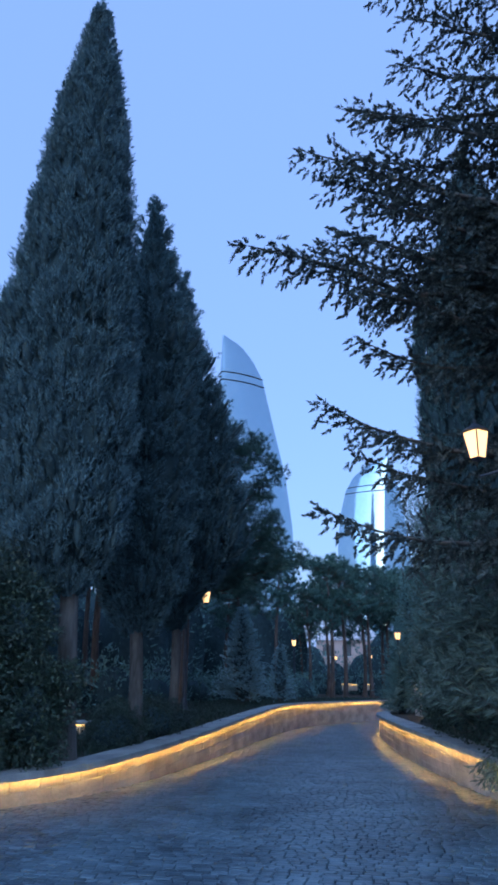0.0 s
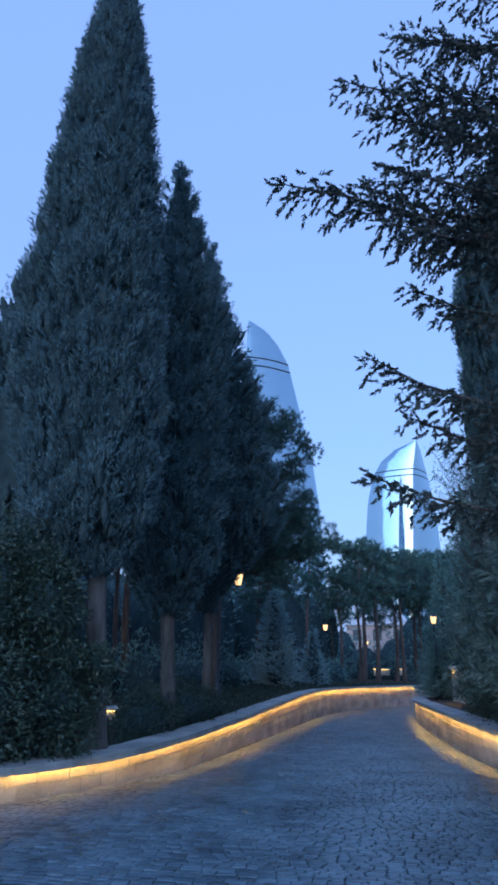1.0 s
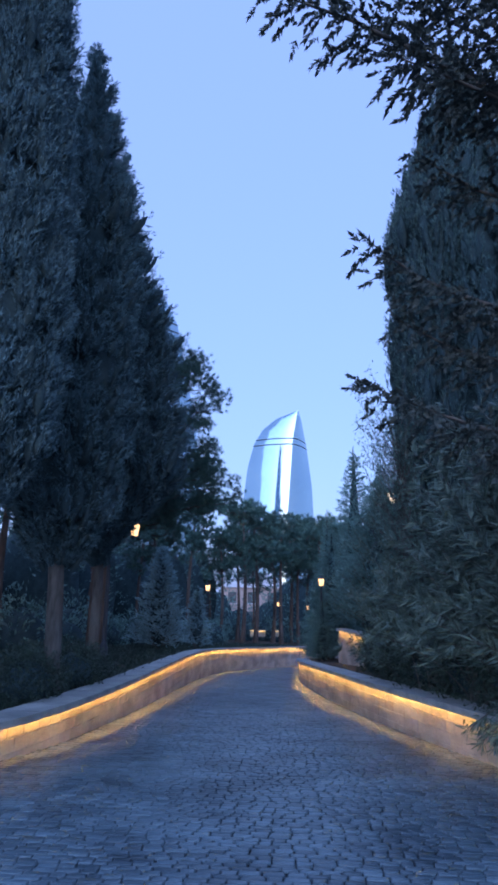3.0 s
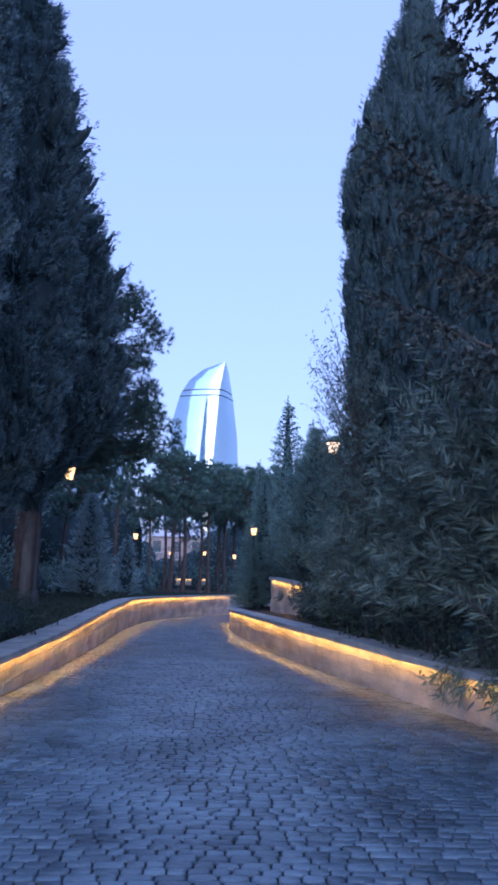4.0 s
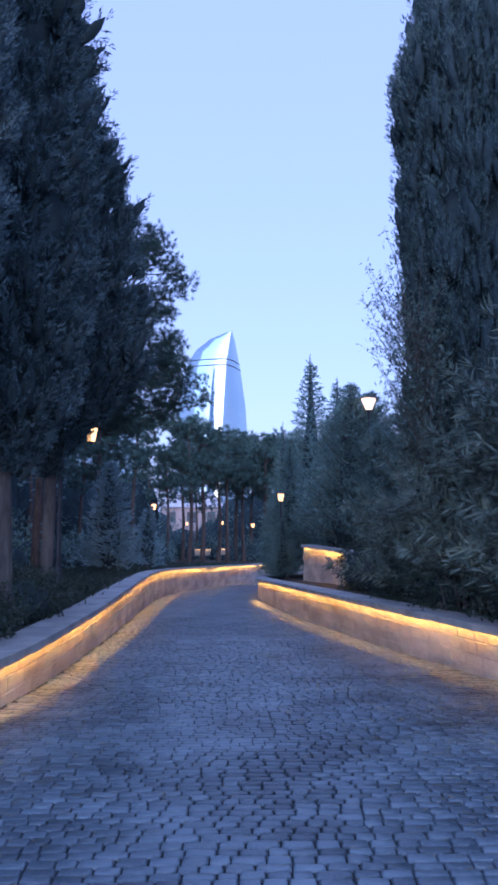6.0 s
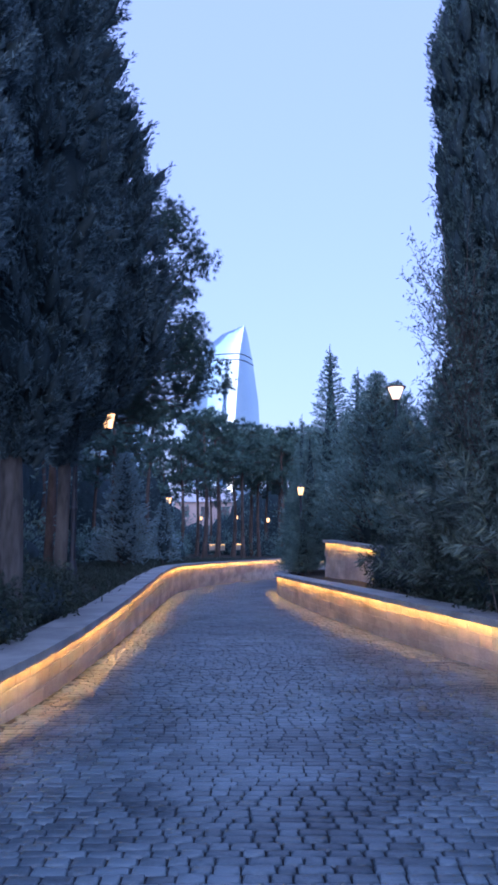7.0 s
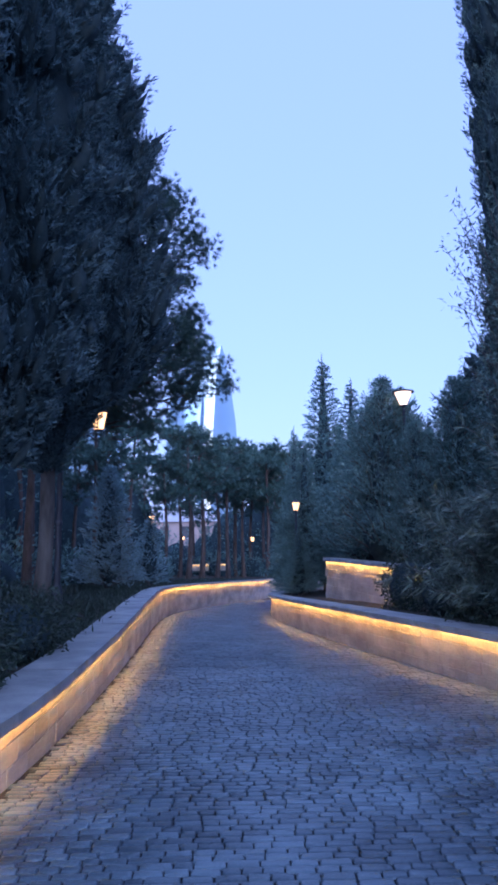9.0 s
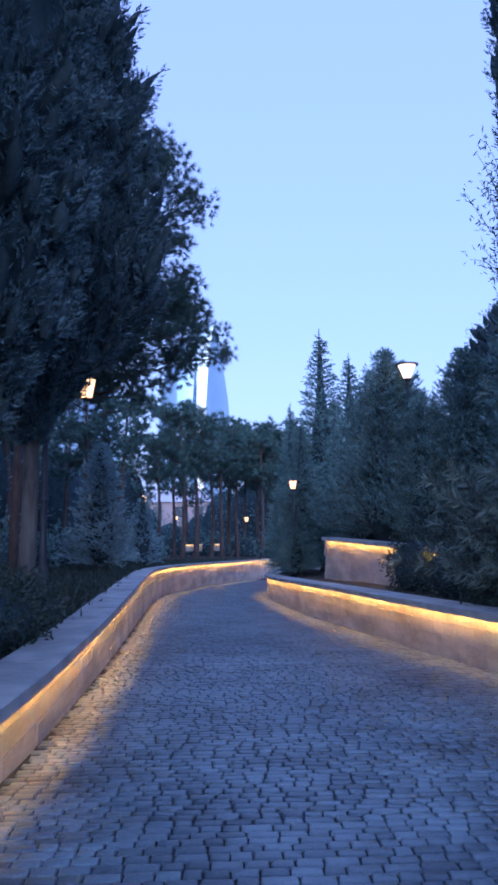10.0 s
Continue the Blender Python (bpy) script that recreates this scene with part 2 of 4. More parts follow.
# ground: one sheet from behind the camera to the horizon, stepping down under the road
ys = np.concatenate([[-2500, -600, -150, -60], np.arange(-30, 90, 1.0), [95, 110, 140, 200, 350, 700, 1500, 4000]])
rows_v = []
for y in ys:
    yc = min(max(y, -30.0), 90.0)
    xl, xr = float(left_x(yc)), float(right_x(yc))
    lz, rz, base = float(left_ground(yc)), float(right_ground(yc)), float(far_level(np.array(y)))
    inner = -0.25 if -31 < y < 91 else 0.0
    zl, zr = (lz, rz) if -31 < y < 91 else (base, base)
    mid_l, mid_r = (float(road_z(xl, y)) + inner, float(road_z(xr, y)) + inner) if -31 < y < 91 else (base, base)
    cols = [(-4000, base + 0.4), (-900, base + 0.4), (-200, base + 0.4), (-60, zl + 0.5), (xl - 14, zl + 0.4), (xl - 8, zl + 0.25), (xl - 4, zl + 0.1), (xl - 2, zl + 0.04), (xl - 0.7, zl - 0.02), (xl - 0.24, zl - 0.03), (xl - 0.2, mid_l),
            (xr + 0.2, mid_r), (xr + 0.24, zr - 0.03), (xr + 0.7, zr - 0.02), (xr + 2, zr + 0.04), (xr + 4, zr + 0.1), (xr + 8, zr + 0.25), (xr + 14, zr + 0.4), (90, zr + 0.5), (200, base + 0.4), (900, base + 0.4), (4000, base + 0.4)]
    rows_v.append([(cx, y, cz + (0.05 * noise.noise((cx * 0.7, y * 0.7, 0)) if abs(cz - base) > 0.02 and inner and (cx < xl - 1 or cx > xr + 1) else 0)) for cx, cz in cols])
gv = np.array(rows_v, float)
nr, nc = gv.shape[:2]
i, j = np.meshgrid(np.arange(nr - 1), np.arange(nc - 1), indexing="ij")
gf = np.stack([i * nc + j, i * nc + j + 1, (i + 1) * nc + j + 1, (i + 1) * nc + j], -1).reshape(-1, 4)
ground = tagged(new("ground", raw_mesh("ground", gv.reshape(-1, 3), gf, SOIL, True)), "dark earth strewn with needles under the trees", "ground", kind="structure")

# road bed between the walls
ry = np.arange(-30, 90.5, 0.5)
rv, rf = [], []
for y in ry:
    for s in np.linspace(0, 1, 9):
        x = left_x(y) + 0.0 + s * (right_x(y) - left_x(y))
        rv.append((x, y, road_z(x, y) - 0.022))
for a in range(len(ry) - 1):
    for b in range(8):
        rf.append((a * 9 + b, a * 9 + b + 1, (a + 1) * 9 + b + 1, (a + 1) * 9 + b))
road = tagged(new("road", raw_mesh("road", rv, rf, JOINT)), "sloping road paved with worn grey stone setts", "road", kind="structure")


# ---- low stone walls with lit coping ----
def wall_frame(fx, y0, y1, step, side):
    """Points of a wall's face along the road with the direction away from the road; side is -1 left, 1 right."""
    y = np.arange(y0, y1 + 1e-6, step)
    p = np.stack([fx(y), y], -1)
    d = unit(np.gradient(p, axis=0))
    return p, np.stack([d[:, 1], -d[:, 0]], -1) * side, d


def wall_strip(p, out, rows):
    """A closed band along the wall; rows of distance from the face and height arrays, in order round the section."""
    n, k = len(p), len(rows)
    v = np.stack([np.concatenate([p + out * o, z[:, None]], 1) for o, z in rows], 1).reshape(-1, 3)
    i, j = np.meshgrid(np.arange(n - 1), np.arange(k), indexing="ij")
    jn = (j + 1) % k
    f = np.stack([i * k + j, i * k + jn, (i + 1) * k + jn, (i + 1) * k + j], -1).reshape(-1, 4)
    ends = []
    if k == 4:
        ends = [[0, 1, 2, 3], [(n - 1) * k + q for q in (3, 2, 1, 0)]]
    if k == 6:
        ends = [[0, 1, 2, 5], [2, 3, 4, 5], [(n - 1) * k + q for q in (5, 2, 1, 0)], [(n - 1) * k + q for q in (5, 4, 3, 2)]]
    return v, np.concatenate([f, np.array(ends, int).reshape(-1, 4)])


def coping_section(top, back):
    """A slab with a drip edge that hides the light strip."""
    return [(-0.122, top - 0.030), (-0.108, top - 0.030), (-0.108, top + 0.018), (back, top + 0.018), (back, top + 0.082), (-0.122, top + 0.082)]


def coping_slabs(wall, p, out, top, back, first, last):
    """Coping slabs about a metre long with open joints; those from first to last are single parts, the rest is joined."""
    run = np.concatenate([[0], np.cumsum(np.linalg.norm(np.diff(p, axis=0), axis=1))])
    along = lambda q: (np.stack([np.interp(q, run, p[:, 0]), np.interp(q, run, p[:, 1])], -1), unit(np.stack([np.interp(q, run, out[:, 0]), np.interp(q, run, out[:, 1])], -1)), np.interp(q, run, top))
    rest, a = [], 0.0
    while a < run[-1] - 0.05:
        b = min(run[-1], a + rng.uniform(0.85, 1.2))
        q = np.linspace(a + 0.004, b - 0.004, 4)
        pp, oo, tt = along(q)
        v, f = wall_strip(pp, oo, coping_section(tt + rng.normal(0, 0.0025), back + rng.uniform(-0.012, 0.012)))
        if first < pp[0, 1] < last:
            part("coping_slab", raw_mesh("coping_slab", v, f, COPING), COPING, wall)
        else:
            rest.append((v, f))
        a = b
    if rest:
        tagged(part("coping", raw_mesh("coping", *join_arrays(rest), COPING), COPING, wall), kind="stuff")
    part("bedding", raw_mesh("bedding", *wall_strip(p, out, [(-0.104, top + 0.0145), (back - 0.03, top + 0.0145), (back - 0.03, top + 0.0165), (-0.104, top + 0.0165)]), JOINT), JOINT, wall)


def low_wall(name, fx, fh, y0, y1, side, label):
    p, out, d = wall_frame(fx, y0, y1, 0.5, side)
    base = road_z(p[:, 0], p[:, 1])
    top = base + fh(p[:, 1])
    body = tagged(new(name, raw_mesh(name, *wall_strip(p, out, [(0.012, base - 0.3), (0.34, base - 0.3), (0.34, top + 0.012), (0.012, top + 0.012)]), LIMESTONE)), label, "garden wall", kind="structure")
    coping_slabs(body, p, out, top, 0.52, 8, 45)
    part("light_strip", raw_mesh("light_strip", *wall_strip(p, out, [(-0.096, top + 0.004), (-0.080, top + 0.004), (-0.080, top + 0.013), (-0.096, top + 0.013)]), LED), LED, body, "warm yellow light strip under the coping")
    return body


wall_left = low_wall("wall_left", left_x, left_h, -12, 88, -1, "low curving limestone wall with a warm light strip under its coping")
wall_right = low_wall("wall_right", right_x, right_h, -12, 80, 1, "low curving limestone wall with a warm light strip under its coping")


# ---- trees ----
def trunk_arrays(h, r0, r1, lean=(0, 0), bends=0.05, sides=12, flare=1.45):
    t = np.linspace(0, 1, 12)
    p = np.stack([lean[0] * t + bends * np.sin(t * 5 + r0 * 40), lean[1] * t + bends * np.cos(t * 4 + h), -0.25 + t * (h + 0.25)], -1)
    r = r0 + (r1 - r0) * t
    r[0] *= flare
    r[1] *= 1 + (flare - 1) * 0.3
    return tube(p, r, sides)


def crown_part(tree, chunks, material, smooth=False):
    ob = part("crown", raw_mesh("crown", *join_arrays(chunks), material, smooth), material, tree)
    return tagged(ob, kind="stuff")


def plume_bodies(c, axis, length, width):
    """The inside of each plume: a lumpy teardrop along its axis, later coloured as shade."""
    n, sides = len(c), 5
    u = np.array([-0.35, 0.1, 0.5, 0.85])
    w = np.array([0.2, 0.55, 0.45, 0.05])
    ref = unit(np.cross(axis, rng.normal(size=(n, 3))))
    other = np.cross(axis, ref)
    a = np.linspace(0, 2 * np.pi, sides, endpoint=False)
    ring = ref[:, None] * np.cos(a)[None, :, None] + other[:, None] * np.sin(a)[None, :, None]
    rad = w[None, :, None] * width[:, None, None] * rng.uniform(0.7, 1.2, (n, 4, sides))
    v = c[:, None, None] + axis[:, None, None] * (u[None, :, None] * length[:, None, None])[..., None] + ring[:, None] * rad[..., None]
    i, j = np.meshgrid(np.arange(3), np.arange(sides), indexing="ij")
    k = (j + 1) % sides
    t = np.concatenate([np.stack([i * sides + j, i * sides + k, (i + 1) * sides + k], -1).reshape(-1, 3), np.stack([i * sides + j, (i + 1) * sides + k, (i + 1) * sides + j], -1).reshape(-1, 3)])
    return v.reshape(-1, 3), (t[None] + (np.arange(n) * 4 * sides)[:, None, None]).reshape(-1, 3)


def core_arrays(profile, lump=0.18, shrink=0.74, sides=18):
    """A solid inside for a dense crown; its dark colour stands for shade."""
    z = np.linspace(profile[0][0], profile[-1][0], 26)
    r = np.interp(z, [q[0] for q in profile], [q[1] for q in profile]) * shrink
    r *= np.clip((z - z[0]) / 1.1, 0.03, 1) ** 0.6
    cx = np.interp(z, [q[0] for q in profile], [q[2] for q in profile])
    v, f = lathe(np.stack([r, z], -1), sides)
    v = v.reshape(len(z), sides, 3)
    v[:, :, 0] += cx[:, None]
    w = 1 + lump * np.sin(v[:, :, 2] * 2.1 + np.arange(sides) * 1.3) * np.cos(np.arange(sides) * 2.0 + v[:, :, 2])
    v[:, :, 0] = cx[:, None] + (v[:, :, 0] - cx[:, None]) * w
    v[:, :, 1] *= w
    return v.reshape(-1, 3), f


def cypress(x, y, profile, trunk_r, material, label, plumes=420, per=34, plume=(0.22, 0.7), leaf=(0.062, 0.021), out=0.35, ragged=0.08, tuft=0.6, inside=0.75, spikes=0):
    """A columnar cypress: upright plumes of fine sprays over a core painted dark as shade; profile rows are height,
    radius, shift.
    """
    z0 = ground_z(x, y)
    tree = thing("cypress_tree", x, y, z0, label, "tree")
    pz, pr, ps = [np.array([q[k] for q in profile]) for k in range(3)]
    part("trunk", raw_mesh("trunk", *trunk_arrays(pz[0] + 2.5, trunk_r, trunk_r * 0.75), BARK, True), BARK, tree, "pale grey fibrous trunk")
    zz = np.linspace(pz[0], pz[-1], 400)
    wt = np.interp(zz, pz, pr) + 0.12
    z = rng.choice(zz, plumes, p=wt / wt.sum()) + rng.uniform(-0.1, 0.1, plumes)
    low = plumes // 9  # the ragged skirt round the trunk
    z[:low] = pz[0] + rng.uniform(-0.2, 1.1, low)
    a = rng.uniform(0, 2 * np.pi, plumes)
    r = np.interp(z, pz, pr) * rng.normal(0.89, ragged, plumes)
    r[:low] *= rng.uniform(0.3, 1.1, low)
    rad = np.stack([np.cos(a), np.sin(a), np.zeros(plumes)], -1)
    c = rad * r[:, None] + np.stack([np.interp(z, pz, ps), np.zeros(plumes), z], -1)
    axis = unit(np.array([0, 0, 1.0]) + rad * out * rng.uniform(0.2, 1.3, plumes)[:, None] + rng.normal(0, 0.12, (plumes, 3)))
    size = rng.uniform(0.65, 1.35, plumes) * np.clip(np.interp(z, pz, pr) + 0.25, 0.35, 1.0)
    long = size * plume[1] * rng.uniform(0.8, 1.25, plumes)
    if spikes:  # shoots that stand out from the outline
        far = rng.choice(np.arange(low, plumes), spikes, replace=False)
        c[far] += rad[far] * 0.12
        axis[far] = unit(np.array([0, 0, 1.0]) + rad[far] * rng.uniform(0.5, 1.1, (spikes, 1)))
        long[far] *= 1.35
        size[far] *= 0.75
    k = per
    u = rng.uniform(-0.4, 1.0, (plumes, k))
    ring = rng.normal(size=(plumes, k, 3)) + rad[:, None] * 0.6
    ring = unit(ring - axis[:, None] * (ring * axis[:, None]).sum(-1, keepdims=True))
    wide = plume[0] * np.interp(u, [-0.4, -0.1, 0.3, 0.65, 1.0], [0.3, 0.9, 0.95, 0.68, 0.1]) * rng.uniform(0.72, 1.0, (plumes, k))
    base = c[:, None] + axis[:, None] * (u * long[:, None])[..., None] + ring * (wide * size[:, None])[..., None]
    way = axis[:, None] * 1.0 + ring * tuft + rng.normal(0, 0.2, (plumes, k, 3))
    sp = spray_arrays(base.reshape(-1, 3), way.reshape(-1, 3), 0.085, 5, leaf[0], leaf[1], 0.95)
    crown_part(tree, [sp], material)
    # solid core and plume bodies, dark so gaps between sprays look shaded
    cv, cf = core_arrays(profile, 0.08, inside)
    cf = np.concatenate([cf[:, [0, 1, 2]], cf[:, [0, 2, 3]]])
    part("inner_growth", raw_mesh("inner_growth", *join_arrays([(cv, cf), plume_bodies(c, axis, long, plume[0] * size)]), CORE_SHADE, True), CORE_SHADE, tree, "solid core coloured dark as the shade between leaves")
    return tree


def limb_tree(x, y, z0, h, limbs, material, bark, name, label, trunk_r, reach, first, rise=(0.1, 0.5), droop=0.0, side=0.45, gap=0.22, spray=(0.28, 9, 0.10, 0.035, 0.9), fill=1.0,
              azimuths=None, lean=(0, 0), hang=0.0, category="tree", core=0.0, thin=1.0):
    """A conifer with limbs: reach(z) gives a limb's length; each limb carries side shoots set with sprays."""
    tree = thing(name, x, y, z0, label, category)
    part("trunk", raw_mesh("trunk", *trunk_arrays(h, trunk_r, trunk_r * 0.12, lean), bark, True), bark, tree)
    wood, bases, ways, sizes = [], [], [], []
    fixed = list(azimuths or [])
    for q in range(limbs + len(fixed)):
        t = (q % limbs + rng.uniform(0, 1)) / limbs
        z = first + (h - first) * t ** 0.95
        if q < limbs:
            a = q * 2.39996 + rng.normal(0, 0.25)
            ln = reach(z) * rng.uniform(0.72, 1.08)
        else:
            z, a, ln = fixed[q - limbs]
        if ln < 0.12:
            continue
        d = np.array([np.cos(a), np.sin(a), 0])
        swell = 1.0 if q < limbs else 1.25
        s = np.linspace(0, 1, 9)
        lift = rng.uniform(*rise) if q < limbs else 0.12
        line = np.array([lean[0] * z / h, lean[1] * z / h, z]) + d * (s * ln)[:, None] + np.array([0, 0, 1.0]) * ((lift * s - droop * s * (1 - s) * 2) * ln)[:, None]
        line += np.cumsum(rng.normal(0, 0.012 * ln, line.shape), 0)
        wood.append(tube(line, np.linspace(0.018 + 0.013 * ln, 0.006, 9), 5))
        n = max(3, int(ln / gap * fill * swell))
        for m in range(n):
            u = 0.22 + 0.78 * (m + rng.uniform(0, 1)) / n
            pos = np.array([np.interp(u, s, line[:, e]) for e in range(3)])
            ax = unit(np.array([np.interp(min(1, u + 0.1), s, line[:, e]) - np.interp(u - 0.1, s, line[:, e]) for e in range(3)]))
            for sgn in (-1, 1):
                if rng.uniform() < 0.18:
                    continue
                sd = unit(np.cross(ax, [0, 0, 1.0])) * sgn
                sl = side * ln ** 0.5 * (1.15 - u) * rng.uniform(0.6, 1.2) + 0.12 * min(1.0, ln)
                w = unit(sd * rng.uniform(0.5, 1.0) + ax * 0.75 + np.array([0, 0, rng.uniform(-0.25, 0.35) - hang]) + rng.normal(0, 0.28, 3))
                cnt = max(2, int(sl / (spray[0] * 0.55) * thin))
                q2 = np.linspace(0, 1, cnt)
                pts = pos + w * (q2 * sl)[:, None] + rng.normal(0, 0.02, (cnt, 3))
                bases.append(pts)
                sizes.append(np.full(cnt, min(1.0, 0.3 + 0.5 * ln)))
                ways.append(np.tile(w, (cnt, 1)) + rng.normal(0, 0.35, (cnt, 3)) + np.array([0, 0, 0.15 - hang]))
        bases.append(line[3:])
        sizes.append(np.full(6, min(1.0, 0.3 + 0.5 * ln)))
        ways.append(unit(np.gradient(line, axis=0))[3:] + rng.normal(0, 0.2, (6, 3)))
    part("branchwork", raw_mesh("branchwork", *join_arrays(wood), bark, True), bark, tree)["kind"] = "stuff"
    bases.append(np.array([lean[0], lean[1], h]) + np.array([[0, 0, -0.75], [0, 0, -0.5], [0, 0, -0.3], [0, 0, -0.1]]))
    ways.append(np.tile([0.0, 0.0, 1.0], (4, 1)) + rng.normal(0, 0.1, (4, 3)))
    sizes.append(np.full(4, 0.6))
    sz = np.concatenate(sizes)
    sp = spray_arrays(np.concatenate(bases), np.concatenate(ways), spray[0] * sz, spray[1], spray[2] * np.repeat(sz, spray[1]), spray[3], spray[4])
    crown_part(tree, [sp], material)
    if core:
        # solid core round the trunk, its dark colour standing for shade between limbs
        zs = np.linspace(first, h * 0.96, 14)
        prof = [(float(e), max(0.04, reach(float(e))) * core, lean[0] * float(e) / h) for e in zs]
        part("inner_growth", raw_mesh("inner_growth", *core_arrays(prof, 0.25, 1.0), CORE_SHADE, True), CORE_SHADE, tree, "solid core coloured dark as the shade between limbs")
    return tree


def pine(x, y, z0, h, tufts, crown, label, trunk_r=0.16, lean=(0, 0), needle=(0.16, 0.012, 16), name="pine_tree", clumps=60, fork=None):
    """A pine: bare trunk, forked limbs, and tufts of long needles in clouds; crown rows are centre and half sizes."""
    tree = thing(name, x, y, z0, label, "tree")
    part("trunk", raw_mesh("trunk", *trunk_arrays(h * 0.93, trunk_r, trunk_r * 0.35, lean, 0.12), PINE_BARK, True), PINE_BARK, tree, "bare reddish brown trunk")
    wood, pts, outs = [], [], []
    if fork:
        e = np.linspace(0, 1, 8)[:, None]
        wood.append(tube(np.array(fork[0]) * (1 - e) + np.array(fork[1]) * e + np.array([0, 0, 0.5]) * np.sin(e * 3) * 0.5, np.linspace(0.1, 0.03, 8), 4))
    for cx, cy, cz, sx, sy, sz in crown:
        for _ in range(max(2, clumps // len(crown))):
            g = unit(rng.normal(size=3)) * rng.uniform(0.35, 1.0) ** 0.5
            c = np.array([cx, cy, cz]) + g * (sx, sy, sz)
            zt = min(h * 0.9, max(h * 0.35, c[2] - rng.uniform(0.2, 0.9)))
            start = np.array([lean[0] * zt / h, lean[1] * zt / h, zt])
            if fork:
                e = min(1.0, max(0.0, (zt - fork[0][2]) / (fork[1][2] - fork[0][2])))
                start = np.array(fork[0]) * (1 - e) + np.array(fork[1]) * e
            gap = float(np.linalg.norm(c - start))
            start = c + (start - c) * min(1.0, 0.85 / gap)
            s = np.linspace(0, 1, 6)[:, None]
            line = start + (c - start) * s + np.array([0, 0, 1.0]) * (-0.25 * s * (1 - s) * np.linalg.norm(c - start))
            wood.append(tube(line + rng.normal(0, 0.02, line.shape), np.linspace(0.022, 0.007, 6), 4))
            k = max(3, int(tufts / clumps))
            o = unit(rng.normal(size=(k, 3)) + np.array([0, 0, 0.35]))
            pts.append(c + o * np.array([1.15, 1.15, 0.8]) * rng.uniform(0.05, 0.34, (k, 1)))
            outs.append(o + rng.normal(0, 0.3, (k, 3)))
    part("branchwork", raw_mesh("branchwork", *join_arrays(wood), PINE_BARK, True), PINE_BARK, tree)["kind"] = "stuff"
    base, way = np.concatenate(pts), unit(np.concatenate(outs))
    k = needle[2]
    b = np.repeat(base, k, 0)
    w = np.repeat(way, k, 0) + unit(rng.normal(size=b.shape)) * rng.uniform(0.5, 1.1, (len(b), 1))
    crown_part(tree, [needle_arrays(b, w, needle[0] * rng.uniform(0.7, 1.2, len(b)), needle[1])], PINE)
    return tree


def bush(name, x, y, z0, lobes, material, label, count, leaf=(0.085, 0.035), droop=-0.1, category="shrub", shell=(0.52, 1.08), core=True, inner=0.5):
    """A dense shrub: leaves over several rounded lobes, rows of centre and half sizes, round cores painted dark as
    shade.
    """
    shrub = thing(name, x, y, z0, label, category)
    vol = np.array([q[3] * q[4] + q[4] * q[5] + q[3] * q[5] for q in lobes])
    b, w, dark = [], [], []
    for q, v in zip(lobes, vol / vol.sum()):
        k = int(count * v)
        g = unit(rng.normal(size=(k, 3)))
        s = 1 + 0.12 * np.sin(g[:, 0] * 7 + q[0] * 5) * np.cos(g[:, 1] * 6 + q[1] * 3) + 0.10 * np.sin(g[:, 2] * 9 + q[2])
        p = np.array(q[:3]) + g * np.array(q[3:]) * (rng.uniform(*shell, k) * s)[:, None]
        b.append(p)
        w.append(g * 0.6 + rng.normal(0, 0.5, (k, 3)) + np.array([0, 0, droop]))
        # smooth lobe core whose dark colour gives the shade behind the leaves
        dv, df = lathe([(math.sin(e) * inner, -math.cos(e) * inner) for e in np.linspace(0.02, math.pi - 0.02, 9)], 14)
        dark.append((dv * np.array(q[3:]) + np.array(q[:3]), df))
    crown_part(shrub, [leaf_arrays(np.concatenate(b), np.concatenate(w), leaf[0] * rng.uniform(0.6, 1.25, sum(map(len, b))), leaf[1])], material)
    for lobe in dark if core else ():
        part("inner_growth", raw_mesh("inner_growth", *lobe, CORE_SHADE, True), CORE_SHADE, shrub, "solid core coloured dark as the shade between leaves")
    return shrub


# left bank
cypress(-6.53, 12.75, [(3.2, 0.5, -0.22), (4.0, 1.15, -0.32), (6.0, 1.5, -0.42), (8.5, 1.45, -0.46), (10.5, 1.22, -0.44), (13.5, 0.84, -0.38), (16.5, 0.36, -0.32), (18.0, 0.05, -0.3)], 0.2, CYPRESS,
        "tall dense dark green cypress with a pale trunk behind the wall", plumes=2000, per=26, plume=(0.15, 0.34), ragged=0.06, inside=0.82)
cypress(-6.63, 16.36, [(2.6, 0.4, 0), (3.6, 1.0, 0), (7, 1.2, 0), (10.0, 1.0, 0), (11.4, 0.75, 0), (13.3, 0.35, 0), (14.6, 0.04, 0)], 0.175, ROUGH_CYPRESS,
        "dark cypress with upright ragged twigs and a pale trunk", plumes=1250, per=26, ragged=0.13, out=0.8, plume=(0.16, 0.36), tuft=0.9, spikes=90)
cypress(-9.6, 15.2, [(2.8, 0.5, 0), (4.0, 1.3, 0), (7.5, 1.5, 0), (10, 1.1, 0), (12.0, 0.15, 0)], 0.2, CYPRESS,
        "dark cypress standing behind the front row", plumes=600, per=14, plume=(0.2, 0.45))
cypress(-7.0, 20.24, [(2.95, 0.2, 0), (3.6, 0.62, 0), (4.4, 1.25, 0.2), (5.3, 1.65, 0.3), (7.4, 1.48, 0.14), (9.5, 1.2, 0.1), (10.8, 0.82, 0.05), (12.2, 0.42, 0), (13.5, 0.16, 0), (14.6, 0.03, 0)], 0.14, ROUGH_CYPRESS,
        "broad dark cypress with upright ragged twigs beside the lamp post", plumes=1600, per=28, plume=(0.16, 0.36), ragged=0.13, out=0.8, tuft=0.9, spikes=130)
